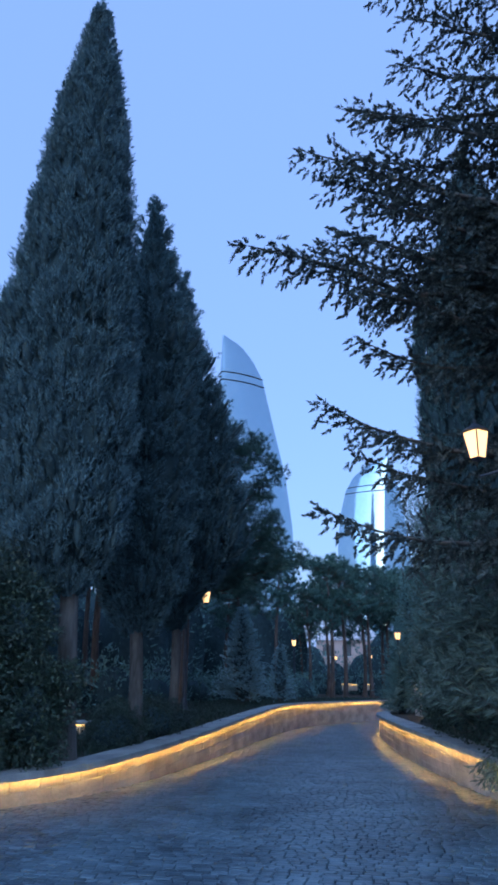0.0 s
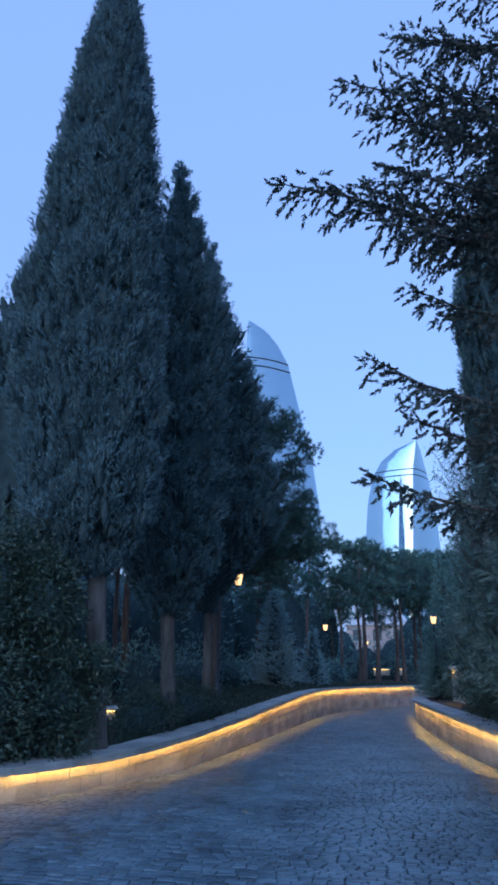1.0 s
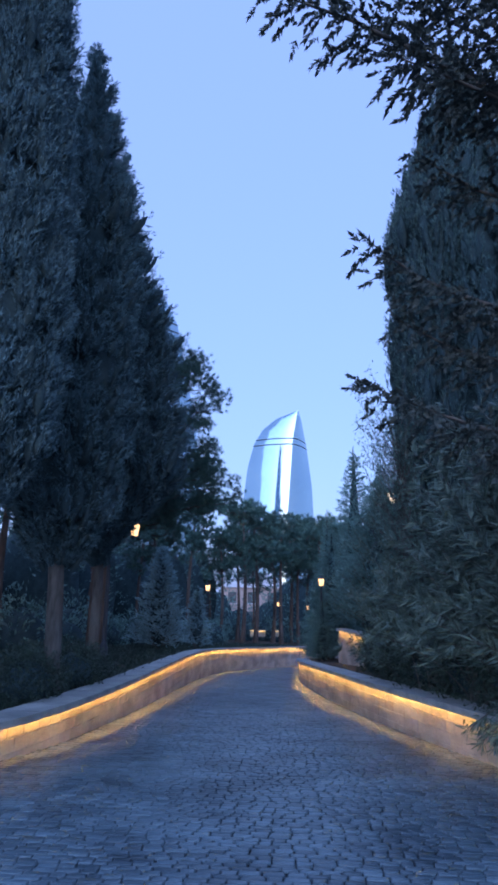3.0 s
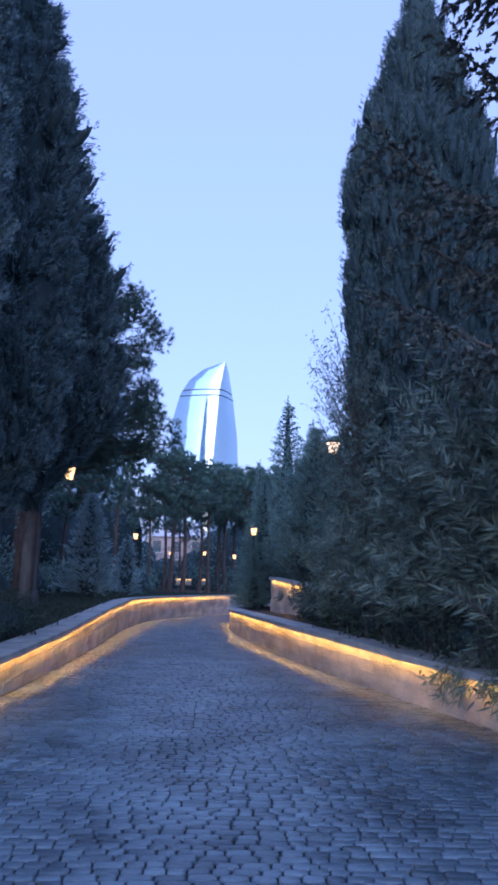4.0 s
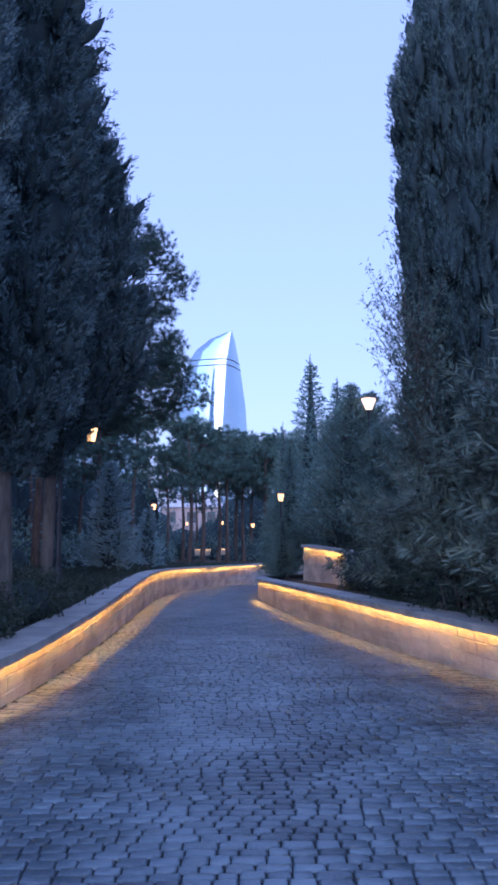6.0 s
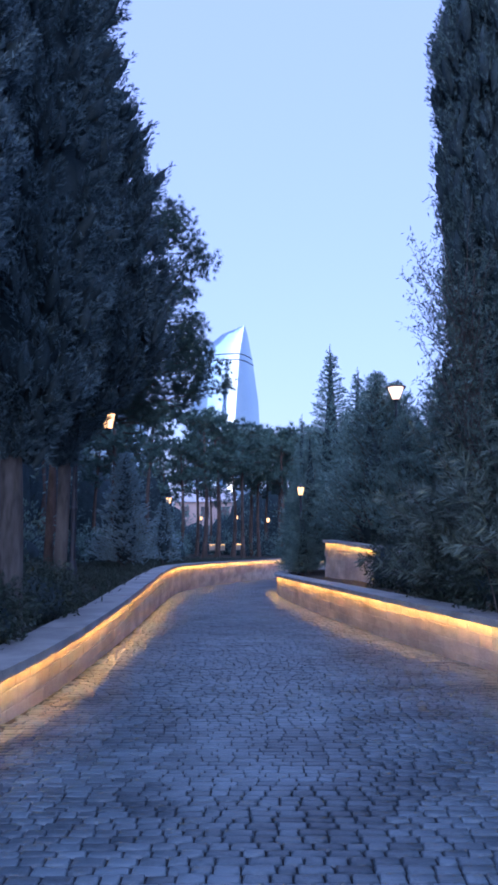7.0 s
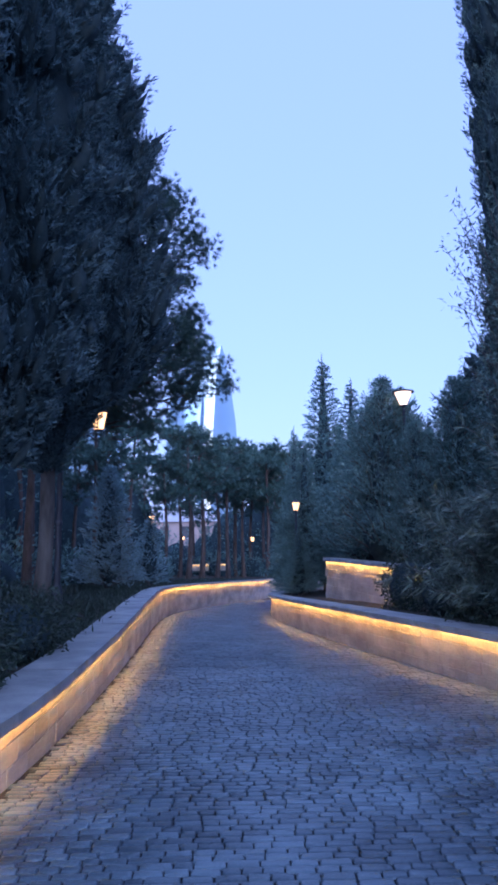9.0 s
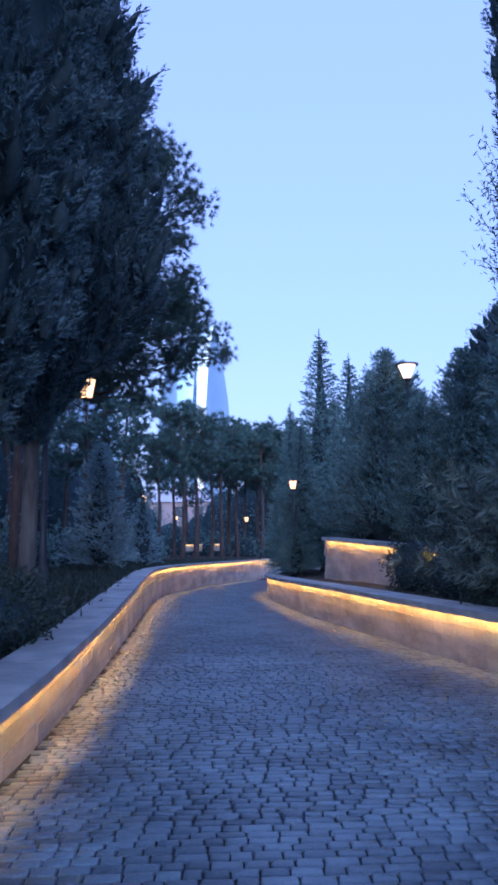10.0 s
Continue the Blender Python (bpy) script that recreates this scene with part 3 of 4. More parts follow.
pine(-8.4, 25.2, ground_z(-8.4, 25.2), 10.6, 8200, [(2.8, -1.7, 5.6, 1.2, 1.0, 1.5), (1.5, -1.2, 7.5, 1.5, 1.3, 1.9), (2.2, -1.0, 4.8, 1.5, 1.3, 0.8), (2.5, -1.2, 6.6, 1.8, 1.6, 1.2), (2.75, -1.5, 8.4, 1.3, 1.2, 1.1), (3.15, -0.8, 5.5, 1.6, 1.3, 0.9), (2.4, -1.5, 9.5, 1.0, 0.9, 0.6), (1.0, -0.4, 6.5, 1.6, 1.5, 1.5)],
     "pine with tufted dark green needles above the road bend", fork=((0, 0, 3.6), (2.5, -1.3, 9.0)), clumps=215, needle=(0.15, 0.0095, 30))
limb_tree(-8.66, 35.5, ground_z(-8.66, 35.5), 4.75, 170, SPRUCE, BARK, "blue_spruce", "small conical spruce with silvery blue needles", 0.09, lambda z: 1.28 * (1 - z / 4.85) ** 0.8 + 0.05, 0.15, rise=(0.15, 0.5), spray=(0.22, 16, 0.1, 0.034, 1.0), core=0.4)
limb_tree(-7.7, 40.5, ground_z(-7.7, 40.5), 3.3, 90, SPRUCE, BARK, "blue_spruce", "small conical spruce with silvery blue needles", 0.09, lambda z: 1.0 * (1 - z / 3.4) + 0.05, 0.15, rise=(0.15, 0.5), spray=(0.22, 16, 0.085, 0.032, 1.0), core=0.4)
bush("laurel_bush", -6.9, 11.6, ground_z(-7.1, 11.6), [(0.25, 0.1, 0.9, 0.75, 0.7, 1.0), (0.8, 0.35, 1.45, 0.32, 0.32, 0.35), (-0.1, 0, 2.4, 0.7, 0.65, 1.0), (-0.75, -0.2, 2.3, 0.8, 0.8, 1.75), (-0.4, -0.9, 0.9, 0.8, 0.8, 1.0)], LAUREL,
     "dense glossy evergreen shrub leaning over the wall", 26000, leaf=(0.1, 0.042))
bush("low_shrub", -6.75, 15.4, ground_z(-7.0, 15.4), [(0.1, 0, 0.25, 0.6, 1.0, 0.6), (-0.3, 1.2, 0.25, 0.7, 0.9, 0.65)], LAUREL, "low dark evergreen shrub along the back of the coping", 12000, leaf=(0.075, 0.032), inner=0.7)
bush("low_shrub", -7.1, 18.2, ground_z(-7.3, 18.2), [(0.35, 0, 0.25, 0.65, 1.0, 0.62), (-0.3, 1.1, 0.25, 0.75, 0.9, 0.62), (0.3, 1.6, 0.15, 0.45, 0.8, 0.5)], LAUREL, "low dark evergreen shrub beside a cypress trunk", 14000, leaf=(0.075, 0.032), inner=0.7)
bush("low_shrub", -8.2, 21.2, ground_z(-8.2, 21.2), [(0, 0, 0.2, 0.5, 0.8, 0.4)], LAUREL, "low dark evergreen shrub near the foot of the lamp post", 1800)

# right bank
limb_tree(3.6, 9.2, ground_z(3.6, 9.2), 15, 160, CEDAR, DARK_BARK, "cedar_tree", "large shaggy conifer with long spreading limbs over the road", 0.32,
          lambda z: 3.05 * max(0.1, 1 - (z / 17.5) ** 2), 1.6, rise=(-0.05, 0.15), droop=0.12, spray=(0.13, 12, 0.056, 0.035, 1.4), side=0.34, gap=0.095, hang=0.45, core=0.76, thin=0.85,
          azimuths=[(5.95, math.atan2(-1.75, -5.64), 6.0), (6.3, math.atan2(-1.2, -4.6), 4.5), (5.9, math.atan2(-1.5, -4.2), 4.2), (6.6, math.atan2(-1.9, -4.2), 4.0), (7.7, math.atan2(-1.2, -4.8), 4.7), (4.05, math.atan2(-0.66, -4.6), 4.6), (2.8, math.atan2(-1.0, -4.5), 4.5), (9.1, math.atan2(-0.7, -4.1), 3.9),
                    (10.3, math.atan2(-0.6, -3.5), 3.45), (6.3, math.atan2(-0.6, -4.2), 4.4), (6.9, math.atan2(-1.7, -4.4), 4.45), (3.4, math.atan2(-0.6, -4.2), 4.1), (5.0, math.atan2(-0.9, -3.9), 4.2), (8.2, math.atan2(-0.3, -3.7), 4.0),
                    (5.3, math.atan2(-1.3, -4.6), 4.6), (7.2, math.atan2(-0.9, -3.9), 4.4), (8.5, math.atan2(-0.9, -4.0), 3.95), (9.7, math.atan2(-0.4, -3.6), 3.45), (11.2, math.atan2(-0.3, -3.2), 3.4)])
cypress(2.3, 19.5, [(0.6, 1.2, 0), (2, 1.65, 0), (6, 1.86, 0), (10.4, 1.9, 0), (11.2, 1.86, 0), (12.2, 1.5, 0), (13.4, 1.05, 0), (15.2, 0.5, 0), (17.0, 0.04, 0)], 0.28, PALE_CYPRESS,
        "broad columnar cypress with hanging plumes", plumes=1900, per=25, plume=(0.17, 0.55), ragged=0.05, out=0.14, inside=0.8)


def oleander(x, y, z0, stems, label, reach, height):
    """Arching stems, each with whorls of long narrow leaves towards its end."""
    shrub = thing("oleander_bush", x, y, z0, label, "shrub")
    wood, b, w = [], [], []
    for k in range(stems):
        a = rng.uniform(0, 2 * np.pi)
        ln, hh = rng.uniform(0.3, 1.0) ** 0.6, height * rng.uniform(0.25, 1.0)
        off = np.array([rng.normal(0, reach[0] * 0.35), rng.normal(0, reach[1] * 0.4), 0])
        s = np.linspace(0, 1, 10)[:, None]
        tip = np.array([math.cos(a) * reach[0] * ln, math.sin(a) * reach[1] * ln, 0])
        line = off * (0.5 + 0.5 * s) + tip * s ** 1.6 + np.array([0, 0, 1.0]) * (hh * (1.25 * s - 0.32 * s ** 3))
        if k % 2 == 0:
            wood.append(tube(line, np.linspace(0.014, 0.004, 10), 4))
        n = 16
        u = rng.uniform(0.35, 1.0, n)
        pos = np.stack([np.interp(u, s[:, 0], line[:, e]) for e in range(3)], -1)
        ax = unit(np.stack([np.interp(np.minimum(u + 0.05, 1), s[:, 0], line[:, e]) - np.interp(u - 0.05, s[:, 0], line[:, e]) for e in range(3)], -1))
        for _ in range(5):
            sd = unit(np.cross(ax, rng.normal(size=ax.shape)))
            b.append(pos)
            w.append(ax * 0.8 + sd * 0.9 + np.array([0, 0, -0.25]))
    part("branchwork", raw_mesh("branchwork", *join_arrays(wood), BARK, True), BARK, shrub)["kind"] = "stuff"
    bb = np.concatenate(b)
    crown_part(shrub, [leaf_arrays(bb, np.concatenate(w), rng.uniform(0.19, 0.31, len(bb)), 0.03)], OLEANDER)
    # added solid core, coloured dark for the shade among the stems
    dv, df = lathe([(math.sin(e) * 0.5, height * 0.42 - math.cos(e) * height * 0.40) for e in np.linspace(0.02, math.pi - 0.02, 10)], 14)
    part("inner_growth", raw_mesh("inner_growth", dv * np.array([reach[0] * 0.75, reach[1] * 0.8, 0.85]), df, CORE_SHADE, True), CORE_SHADE, shrub, "solid core coloured dark as the shade between leaves")
    return shrub


oleander(1.95, 12.9, ground_z(1.95, 12.9), 430, "large oleander with long narrow grey-green leaves hanging over the wall", (1.2, 1.3), 4.9)
oleander(1.7, 15.4, ground_z(1.7, 15.4), 430, "large oleander with long narrow grey-green leaves beside the wall", (1.25, 1.5), 4.4)
oleander(1.35, 18.0, ground_z(1.35, 18.0), 300, "tall oleander with long narrow leaves under the cypress", (1.1, 1.4), 3.5)
oleander(1.15, 21.2, ground_z(1.15, 21.2), 240, "leafy oleander behind the wall", (1.0, 1.6), 2.7)


def hanging_sprig(x, y, z, label):
    """A leafy shoot that droops over the coping."""
    s = thing("hanging_oleander_shoot", x, y, z, label, "shrub")
    t = np.linspace(0, 1, 8)[:, None]
    bs, ws, wood = [], [], []
    for k in range(18):
        line = np.array([0.5, 0, 0.25]) * (1 - t) + np.array([rng.uniform(-0.45, 0.05), rng.uniform(-0.6, 0.6), rng.uniform(-0.4, -0.2)]) * t ** 1.5 + np.array([0, 0, 0.3]) * t * (1 - t)
        wood.append(tube(line, np.linspace(0.008, 0.003, 8), 4))
        n = 26
        u = rng.integers(2, 8, n)
        bs.append(line[u])
        ws.append(rng.normal(0, 0.5, (n, 3)) + np.array([-0.3, 0, -0.7]))
    part("branchwork", raw_mesh("branchwork", *join_arrays(wood), BARK, True), BARK, s)["kind"] = "stuff"
    bb = np.concatenate(bs)
    crown_part(s, [leaf_arrays(bb, np.concatenate(ws), rng.uniform(0.14, 0.26, len(bb)), 0.03)], OLEANDER)


hanging_sprig(1.15, 13.6, float(right_ground(13.6)) + 0.15, "oleander shoots drooping over the lit coping")
hanging_sprig(1.45, 12.4, float(right_ground(12.4)) + 0.15, "oleander shoots drooping over the lit coping")


def slender_tree(x, y, z0, h, label):
    """A thin tree with open twigs and small grey-green leaves."""
    tree = thing("olive_tree", x, y, z0, label, "tree")
    part("trunk", raw_mesh("trunk", *trunk_arrays(h * 0.7, 0.06, 0.02, (-0.4, 0)), BARK, True), BARK, tree)
    wood, b, w = [], [], []
    for k in range(150):
        zt = h * rng.uniform(0.3, 0.72)
        a = rng.uniform(0, 2 * np.pi)
        ln = rng.uniform(0.4, 0.95)
        t = np.linspace(0, 1, 8)[:, None]
        line = np.array([-0.4 * zt / h, 0, zt]) + np.array([math.cos(a) * ln - 0.25, math.sin(a) * ln, 0]) * t + np.array([0, 0, rng.uniform(0.5, 2.0)]) * t + rng.normal(0, 0.03, (8, 3))
        wood.append(tube(line, np.linspace(0.012, 0.003, 8), 4))
        u = rng.integers(2, 8, 44)
        b.append(line[u] + rng.normal(0, 0.06, (44, 3)))
        w.append(rng.normal(0, 0.7, (44, 3)) + np.array([0, 0, 0.2]))
    part("branchwork", raw_mesh("branchwork", *join_arrays(wood), BARK, True), BARK, tree)["kind"] = "stuff"
    bb = np.concatenate(b)
    crown_part(tree, [leaf_arrays(bb, np.concatenate(w), rng.uniform(0.07, 0.13, len(bb)), 0.024)], OLIVE)


bush("low_shrub", 1.6, 15.0, ground_z(1.9, 15.0), [(0.35, -2.4, 0.45, 0.75, 1.1, 0.85), (0.1, -0.6, 0.45, 0.75, 1.1, 0.85), (-0.25, 1.4, 0.45, 0.75, 1.2, 0.85), (-0.65, 3.6, 0.4, 0.75, 1.3, 0.8), (-0.9, 6.0, 0.3, 0.7, 1.4, 0.7)], LAUREL, "low dark evergreen hedge behind the lit coping", 15000, leaf=(0.09, 0.04))
slender_tree(0.78, 18.5, ground_z(0.78, 18.5), 7.2, "slender tree with open twigs of small grey-green leaves")
bush("evergreen_shrub", 0.5, 26.2, ground_z(0.5, 26.2), [(0.15, 0, 0.5, 0.82, 1.4, 0.95), (0.5, -2.3, 0.55, 1.0, 1.5, 1.0), (0.7, -4.4, 0.5, 0.95, 1.5, 1.0)], LAUREL,
     "rounded dark evergreen shrubs behind the coping", 22000, leaf=(0.08, 0.036), inner=0.74)
fir = limb_tree(0.92, 45.5, ground_z(0.92, 45.5), 12.6, 200, FIR, BARK, "fir_tree", "dark conical conifer with a slender tip", 0.16, lambda z: 3.1 * (1 - z / 12.7) ** 1.08 + 0.02, 0.3, rise=(0.15, 0.5), spray=(0.30, 6, 0.16, 0.058, 0.9), side=0.72, core=0.3)
tagged(fir, group="conifers on the right bank")
for fx, fy, fs, fw, fr in ((2.5, 46.0, 0.90, 1.0, 2.0), (-0.75, 44.8, 0.68, 0.8, 1.0), (-0.55, 41.8, 0.56, 1.15, 3.3), (-1.1, 38.9, 0.235, 1.45, 1.7), (2.6, 52.0, 0.83, 1.2, 5.0), (2.4, 30.6, 0.46, 0.8, 3.7)):
    c = copy_thing(fir, pose(fx, fy, ground_z(fx, fy), 0, 0, math.degrees(fr)))
    c.scale = (fs * fw, fs * fw, fs)
broad = limb_tree(1.15, 31.6, ground_z(1.15, 31.6), 7.3, 210, FIR, BARK, "broad_conifer", "broad bluish green conifer with soft upswept branches", 0.15, lambda z: 2.1 * max(0.0, 1 - (z / 7.4) ** 1.35) ** 0.9 + 0.03, 1.0, rise=(0.5, 1.2), spray=(0.24, 6, 0.12, 0.038, 0.9), side=0.5, core=0.42)
tagged(broad, group="conifers on the right bank")
for fx, fy, fs, fw, fr in ((1.75, 29.7, 0.74, 0.9, 2.9), (2.4, 34.6, 1.05, 1.1, 0.6), (4.0, 31.6, 0.97, 1.15, 4.4), (4.6, 28.0, 1.1, 1.0, 2.7), (2.2, 38.5, 1.14, 1.15, 2.2), (4.4, 24.5, 1.03, 1.1, 0.4), (6.5, 33, 1.35, 1.1, 3.9), (3.0, 29.6, 0.92, 1.0, 1.2), (1.5, 37.2, 0.88, 1.2, 5.5)):
    c = copy_thing(broad, pose(fx, fy, ground_z(fx, fy), 0, 0, math.degrees(fr)))
    c.scale = (fs * fw, fs * fw, fs)

cypress(5.3, 31.5, [(0.3, 1.0, 0), (2.5, 1.7, 0), (5.5, 1.8, 0), (7.4, 1.3, 0), (8.8, 0.25, 0)], 0.2, CEDAR, "rounded grey-green evergreen tree behind the conifers", plumes=800, per=14, plume=(0.2, 0.4), out=0.9, tuft=1.0, ragged=0.14)

# background pines
far_pine = pine(-9.0, 60, ground_z(-9.0, 60), 9.0, 640, [(0, 0, 7.2, 2.4, 2.2, 1.1), (0.8, 0, 5.8, 1.8, 1.8, 0.8), (-0.6, 0.5, 8.4, 1.5, 1.5, 0.6)], "umbrella-crowned pine with bare trunk in the park", clumps=80, needle=(0.34, 0.06, 14), trunk_r=0.15)
tagged(far_pine, group="park pines")
for k, (fx, fy, fs) in enumerate(((-7.4, 62, 1.3), (-6.6, 64, 1.35), (-4.6, 68, 1.3), (-11, 57, 1.25), (-12.5, 47, 0.9), (-10.5, 42, 1.0), (-13, 38, 1.05), (-11, 33, 0.95), (-14.5, 30, 1.0), (-12, 26, 1.1), (-9.6, 28.5, 0.95), (-15, 23, 1.0), (-12, 20, 0.9), (-3.2, 76, 1.3), (-2.2, 82, 1.3), (0.5, 80, 1.0), (-8.5, 84, 1.1), (-13, 80, 1.1), (-17, 66, 1.2), (-19, 45, 1.2), (3.5, 74, 1.0), (-1.0, 72, 1.25), (-5.6, 73, 1.35), (1.6, 77, 1.45), (-0.6, 90, 1.5), (2.4, 88, 1.5), (-3.9, 79, 1.5), (0.4, 86, 1.6), (-8.8, 70, 1.2))):
    c = copy_thing(far_pine, pose(fx, fy, ground_z(fx, min(fy, 88)), 0, 0, k * 67))
    c.scale = (fs, fs, fs)


def woods(name, rows, label, count, leaf):
    """A far mass of trees and undergrowth round cores painted dark as shade; rows of centre and half sizes."""
    b, w = [], []
    vol = np.array([q[3] * q[5] for q in rows])
    dark = []
    for q, v in zip(rows, vol / vol.sum()):
        k = int(count * v)
        g = unit(rng.normal(size=(k, 3)))
        lump = 1 + 0.16 * np.sin(g[:, 0] * 5 + q[0]) * np.cos(g[:, 2] * 7 + q[1]) + 0.1 * np.sin(g[:, 1] * 11)
        b.append(np.array(q[:3]) + g * np.array(q[3:]) * (rng.uniform(0.66, 1.08, k) * lump)[:, None])
        w.append(g + rng.normal(0, 0.6, (k, 3)) + np.array([0, 0, 0.3]))
        # solid core of the mass, coloured dark as its inner shade
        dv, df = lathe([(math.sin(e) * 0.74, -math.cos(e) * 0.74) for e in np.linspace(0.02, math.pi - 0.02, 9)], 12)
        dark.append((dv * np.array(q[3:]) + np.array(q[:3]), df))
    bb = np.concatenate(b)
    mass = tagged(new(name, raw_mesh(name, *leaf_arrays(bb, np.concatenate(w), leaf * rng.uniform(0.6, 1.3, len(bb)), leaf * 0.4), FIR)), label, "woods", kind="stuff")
    part("inner_growth", raw_mesh("inner_growth", *join_arrays(dark), CORE_SHADE, True), CORE_SHADE, mass)
    return mass


far_rows = []
for k in range(26):
    fx = -52 + k * 3.4
    tall = 7.5 if fx < -14 else 5.2 if fx < -6 else 9.2
    far_rows.append((fx, 97 + rng.uniform(-3, 5), (-2.8 if tall > 6 and tall < 9 else -3.2 if tall < 6 else -1.6) + rng.uniform(0, 1.0), 3.0 if tall < 9 else 4.4, 2.5, tall * (rng.uniform(0.9, 1.25) if tall < 9 else rng.uniform(0.9, 1.1))))
woods("far_woods", far_rows, "dark line of trees closing the park", 26000, 0.5)
under = []
for k in range(23):
    fy = 19 + k * 1.9 + rng.uniform(-0.6, 0.6)
    fx = float(left_x(min(fy, 84))) - rng.uniform(4.5, 7.5)
    under.append((fx, fy, ground_z(fx, min(fy, 88)) + 0.4, rng.uniform(0.9, 1.5), 1.2, rng.uniform(0.8, 1.7)))
woods("undergrowth", under, "dark undergrowth between the pines", 16000, 0.2)
thicket = []
for k in range(20):
    fx = -14.5 + k * 0.95 + rng.uniform(-0.4, 0.4)
    fy = 79 + rng.uniform(-1.5, 7)
    thicket.append((fx, fy, ground_z(fx, 80) + 0.3, rng.uniform(0.8, 1.3), 0.9, rng.uniform(1.0, 2.3)))
woods("thicket", thicket, "dark shrubs under the far pines", 9000, 0.24)
cover_b = []
for k in range(2600):
    fy = rng.uniform(9, 62)
    fx = float(left_x(fy)) - 0.55 - abs(rng.normal(0, 2.2))
    cover_b.append((fx, fy, ground_z(fx, fy) + 0.01))
cover_b = np.repeat(np.array(cover_b), 9, 0) + rng.normal(0, 0.10, (2600 * 9, 3)) * np.array([1, 1, 0.12])
tagged(new("ground_cover", raw_mesh("ground_cover", *leaf_arrays(cover_b, rng.normal(0, 0.6, cover_b.shape) + np.array([0, 0, 0.8]), rng.uniform(0.1, 0.26, len(cover_b)), 0.03), LAUREL)), "low dark grass and ivy under the trees", "ground cover", kind="stuff")
cover_r = []
for k in range(700):
    fy = rng.uniform(9, 21)
    fx = float(right_x(fy)) + 0.6 + abs(rng.normal(0, 1.0))
    cover_r.append((fx, fy, ground_z(fx, fy) + 0.01))
cover_r = np.repeat(np.array(cover_r), 9, 0) + rng.normal(0, 0.10, (700 * 9, 3)) * np.array([1, 1, 0.12])
tagged(new("bank_cover", raw_mesh("bank_cover", *leaf_arrays(cover_r, rng.normal(0, 0.6, cover_r.shape) + np.array([0, 0, 0.8]), rng.uniform(0.1, 0.22, len(cover_r)), 0.03), LAUREL)), "low dark ground cover behind the wall", "ground cover", kind="stuff")
left_rows = []
for k in range(30):
    fy = 12 + k * 2.4
    left_rows.append((-19 + rng.uniform(-2.5, 2.5) + 0.05 * fy, fy, 2.0 - 0.02 * fy + rng.uniform(0, 2.0), 2.7, 2.4, rng.uniform(4.5, 7.0)))
for k in range(14):
    fy = 22 + k * 3.0
    left_rows.append((-15.5 + rng.uniform(-0.8, 0.8) - 0.04 * fy, fy, 0.8 - 0.04 * fy, 1.8, 1.8, rng.uniform(3.4, 5.0)))
for k in range(15):
    fy = 32 + k * 3.2
    left_rows.append((-25 + rng.uniform(-1, 1), fy, 1.0 - 0.04 * fy, 3.2, 3.0, rng.uniform(9.5, 11.5)))
woods("left_woods", left_rows, "dark dense trees behind the left bank", 26000, 0.3)
right_rows = []
for k in range(16):
    fy = 20 + k * 3.4
    right_rows.append((float(right_x(min(fy, 84))) + 9 + rng.uniform(-1.5, 1.5), fy, ground_z(20, min(fy, 80)) + 0.8, 2.2, 2.4, rng.uniform(2.0, 3.2)))
woods("right_woods", right_rows, "dark trees behind the right bank", 12000, 0.25)

# ---- towers ----
TOWER_GLASS = node_material("blue_mirror_glass", (0.36, 0.47, 0.54), (0.43, 0.55, 0.62), 0.02, 0.3, 0.07, 0, metal=0.9)
TOWER_BAND = node_material("dark_band", (0.06, 0.08, 0.10), (0.09, 0.11, 0.13), 0.1, 1, 0.5, 0)


def flame_tower(x, y, z, turn, left, right, ridge, label):
    """A tower of glass that narrows in a curve to a pointed tip; rows of depth below the tip and offset across."""
    tower = thing("glass_tower", x, y, 0, label, "skyscraper")
    dz = np.concatenate([np.linspace(0, 30, 16), np.linspace(34, z + 10, 24)])
    f = lambda rows: np.interp(dz, [q[0] for q in rows], [q[1] for q in rows])
    l, r, m = f(left), f(right), f(ridge)
    w = r - l
    arc = np.linspace(0, 1, 25)
    sec = []
    for k in range(len(dz)):
        pts = []
        for s in arc:
            pts.append((l[k] + (m[k] - l[k]) * s, 0.20 * w[k] * (1 - s) - 0.05 * w[k] * math.sin(s * math.pi)))
        for s in arc[1:]:
            pts.append((m[k] + (r[k] - m[k]) * s, 0.5 * w[k] * s - 0.08 * w[k] * math.sin(s * math.pi)))
        pts.append(((l[k] + r[k]) / 2, 0.9 * w[k]))
        sec.append([(px, py, z - dz[k]) for px, py in pts])
    v = np.array(sec)
    n, c = v.shape[:2]
    i, j = np.meshgrid(np.arange(n - 1), np.arange(c), indexing="ij")
    jn = (j + 1) % c
    fa = np.stack([i * c + j, (i + 1) * c + j, (i + 1) * c + jn, i * c + jn], -1).reshape(-1, 4)
    body = part("facade", raw_mesh("facade", v.reshape(-1, 3), fa, TOWER_GLASS, False), TOWER_GLASS, tower, "blue mirrored glass facade")
    tower.rotation_euler = (0, 0, radians(turn))
    for depth in (24.0, 29.0):
        g = lambda rows: float(np.interp(depth, [q[0] for q in rows], [q[1] for q in rows]))
        a, b, e = g(left), g(right), g(ridge)
        ww = b - a
        line = [(a + (e - a) * s, 0.20 * ww * (1 - s) - 0.05 * ww * math.sin(s * math.pi) - 0.25, z - depth) for s in arc] + [(e + (b - e) * s, 0.5 * ww * s - 0.08 * ww * math.sin(s * math.pi) - 0.25, z - depth) for s in arc[1:]]
        part("band", raw_mesh("band", *tube(line, np.full(len(line), 0.4), 4), TOWER_BAND), TOWER_BAND, tower, "thin dark band round the facade")
    return tower


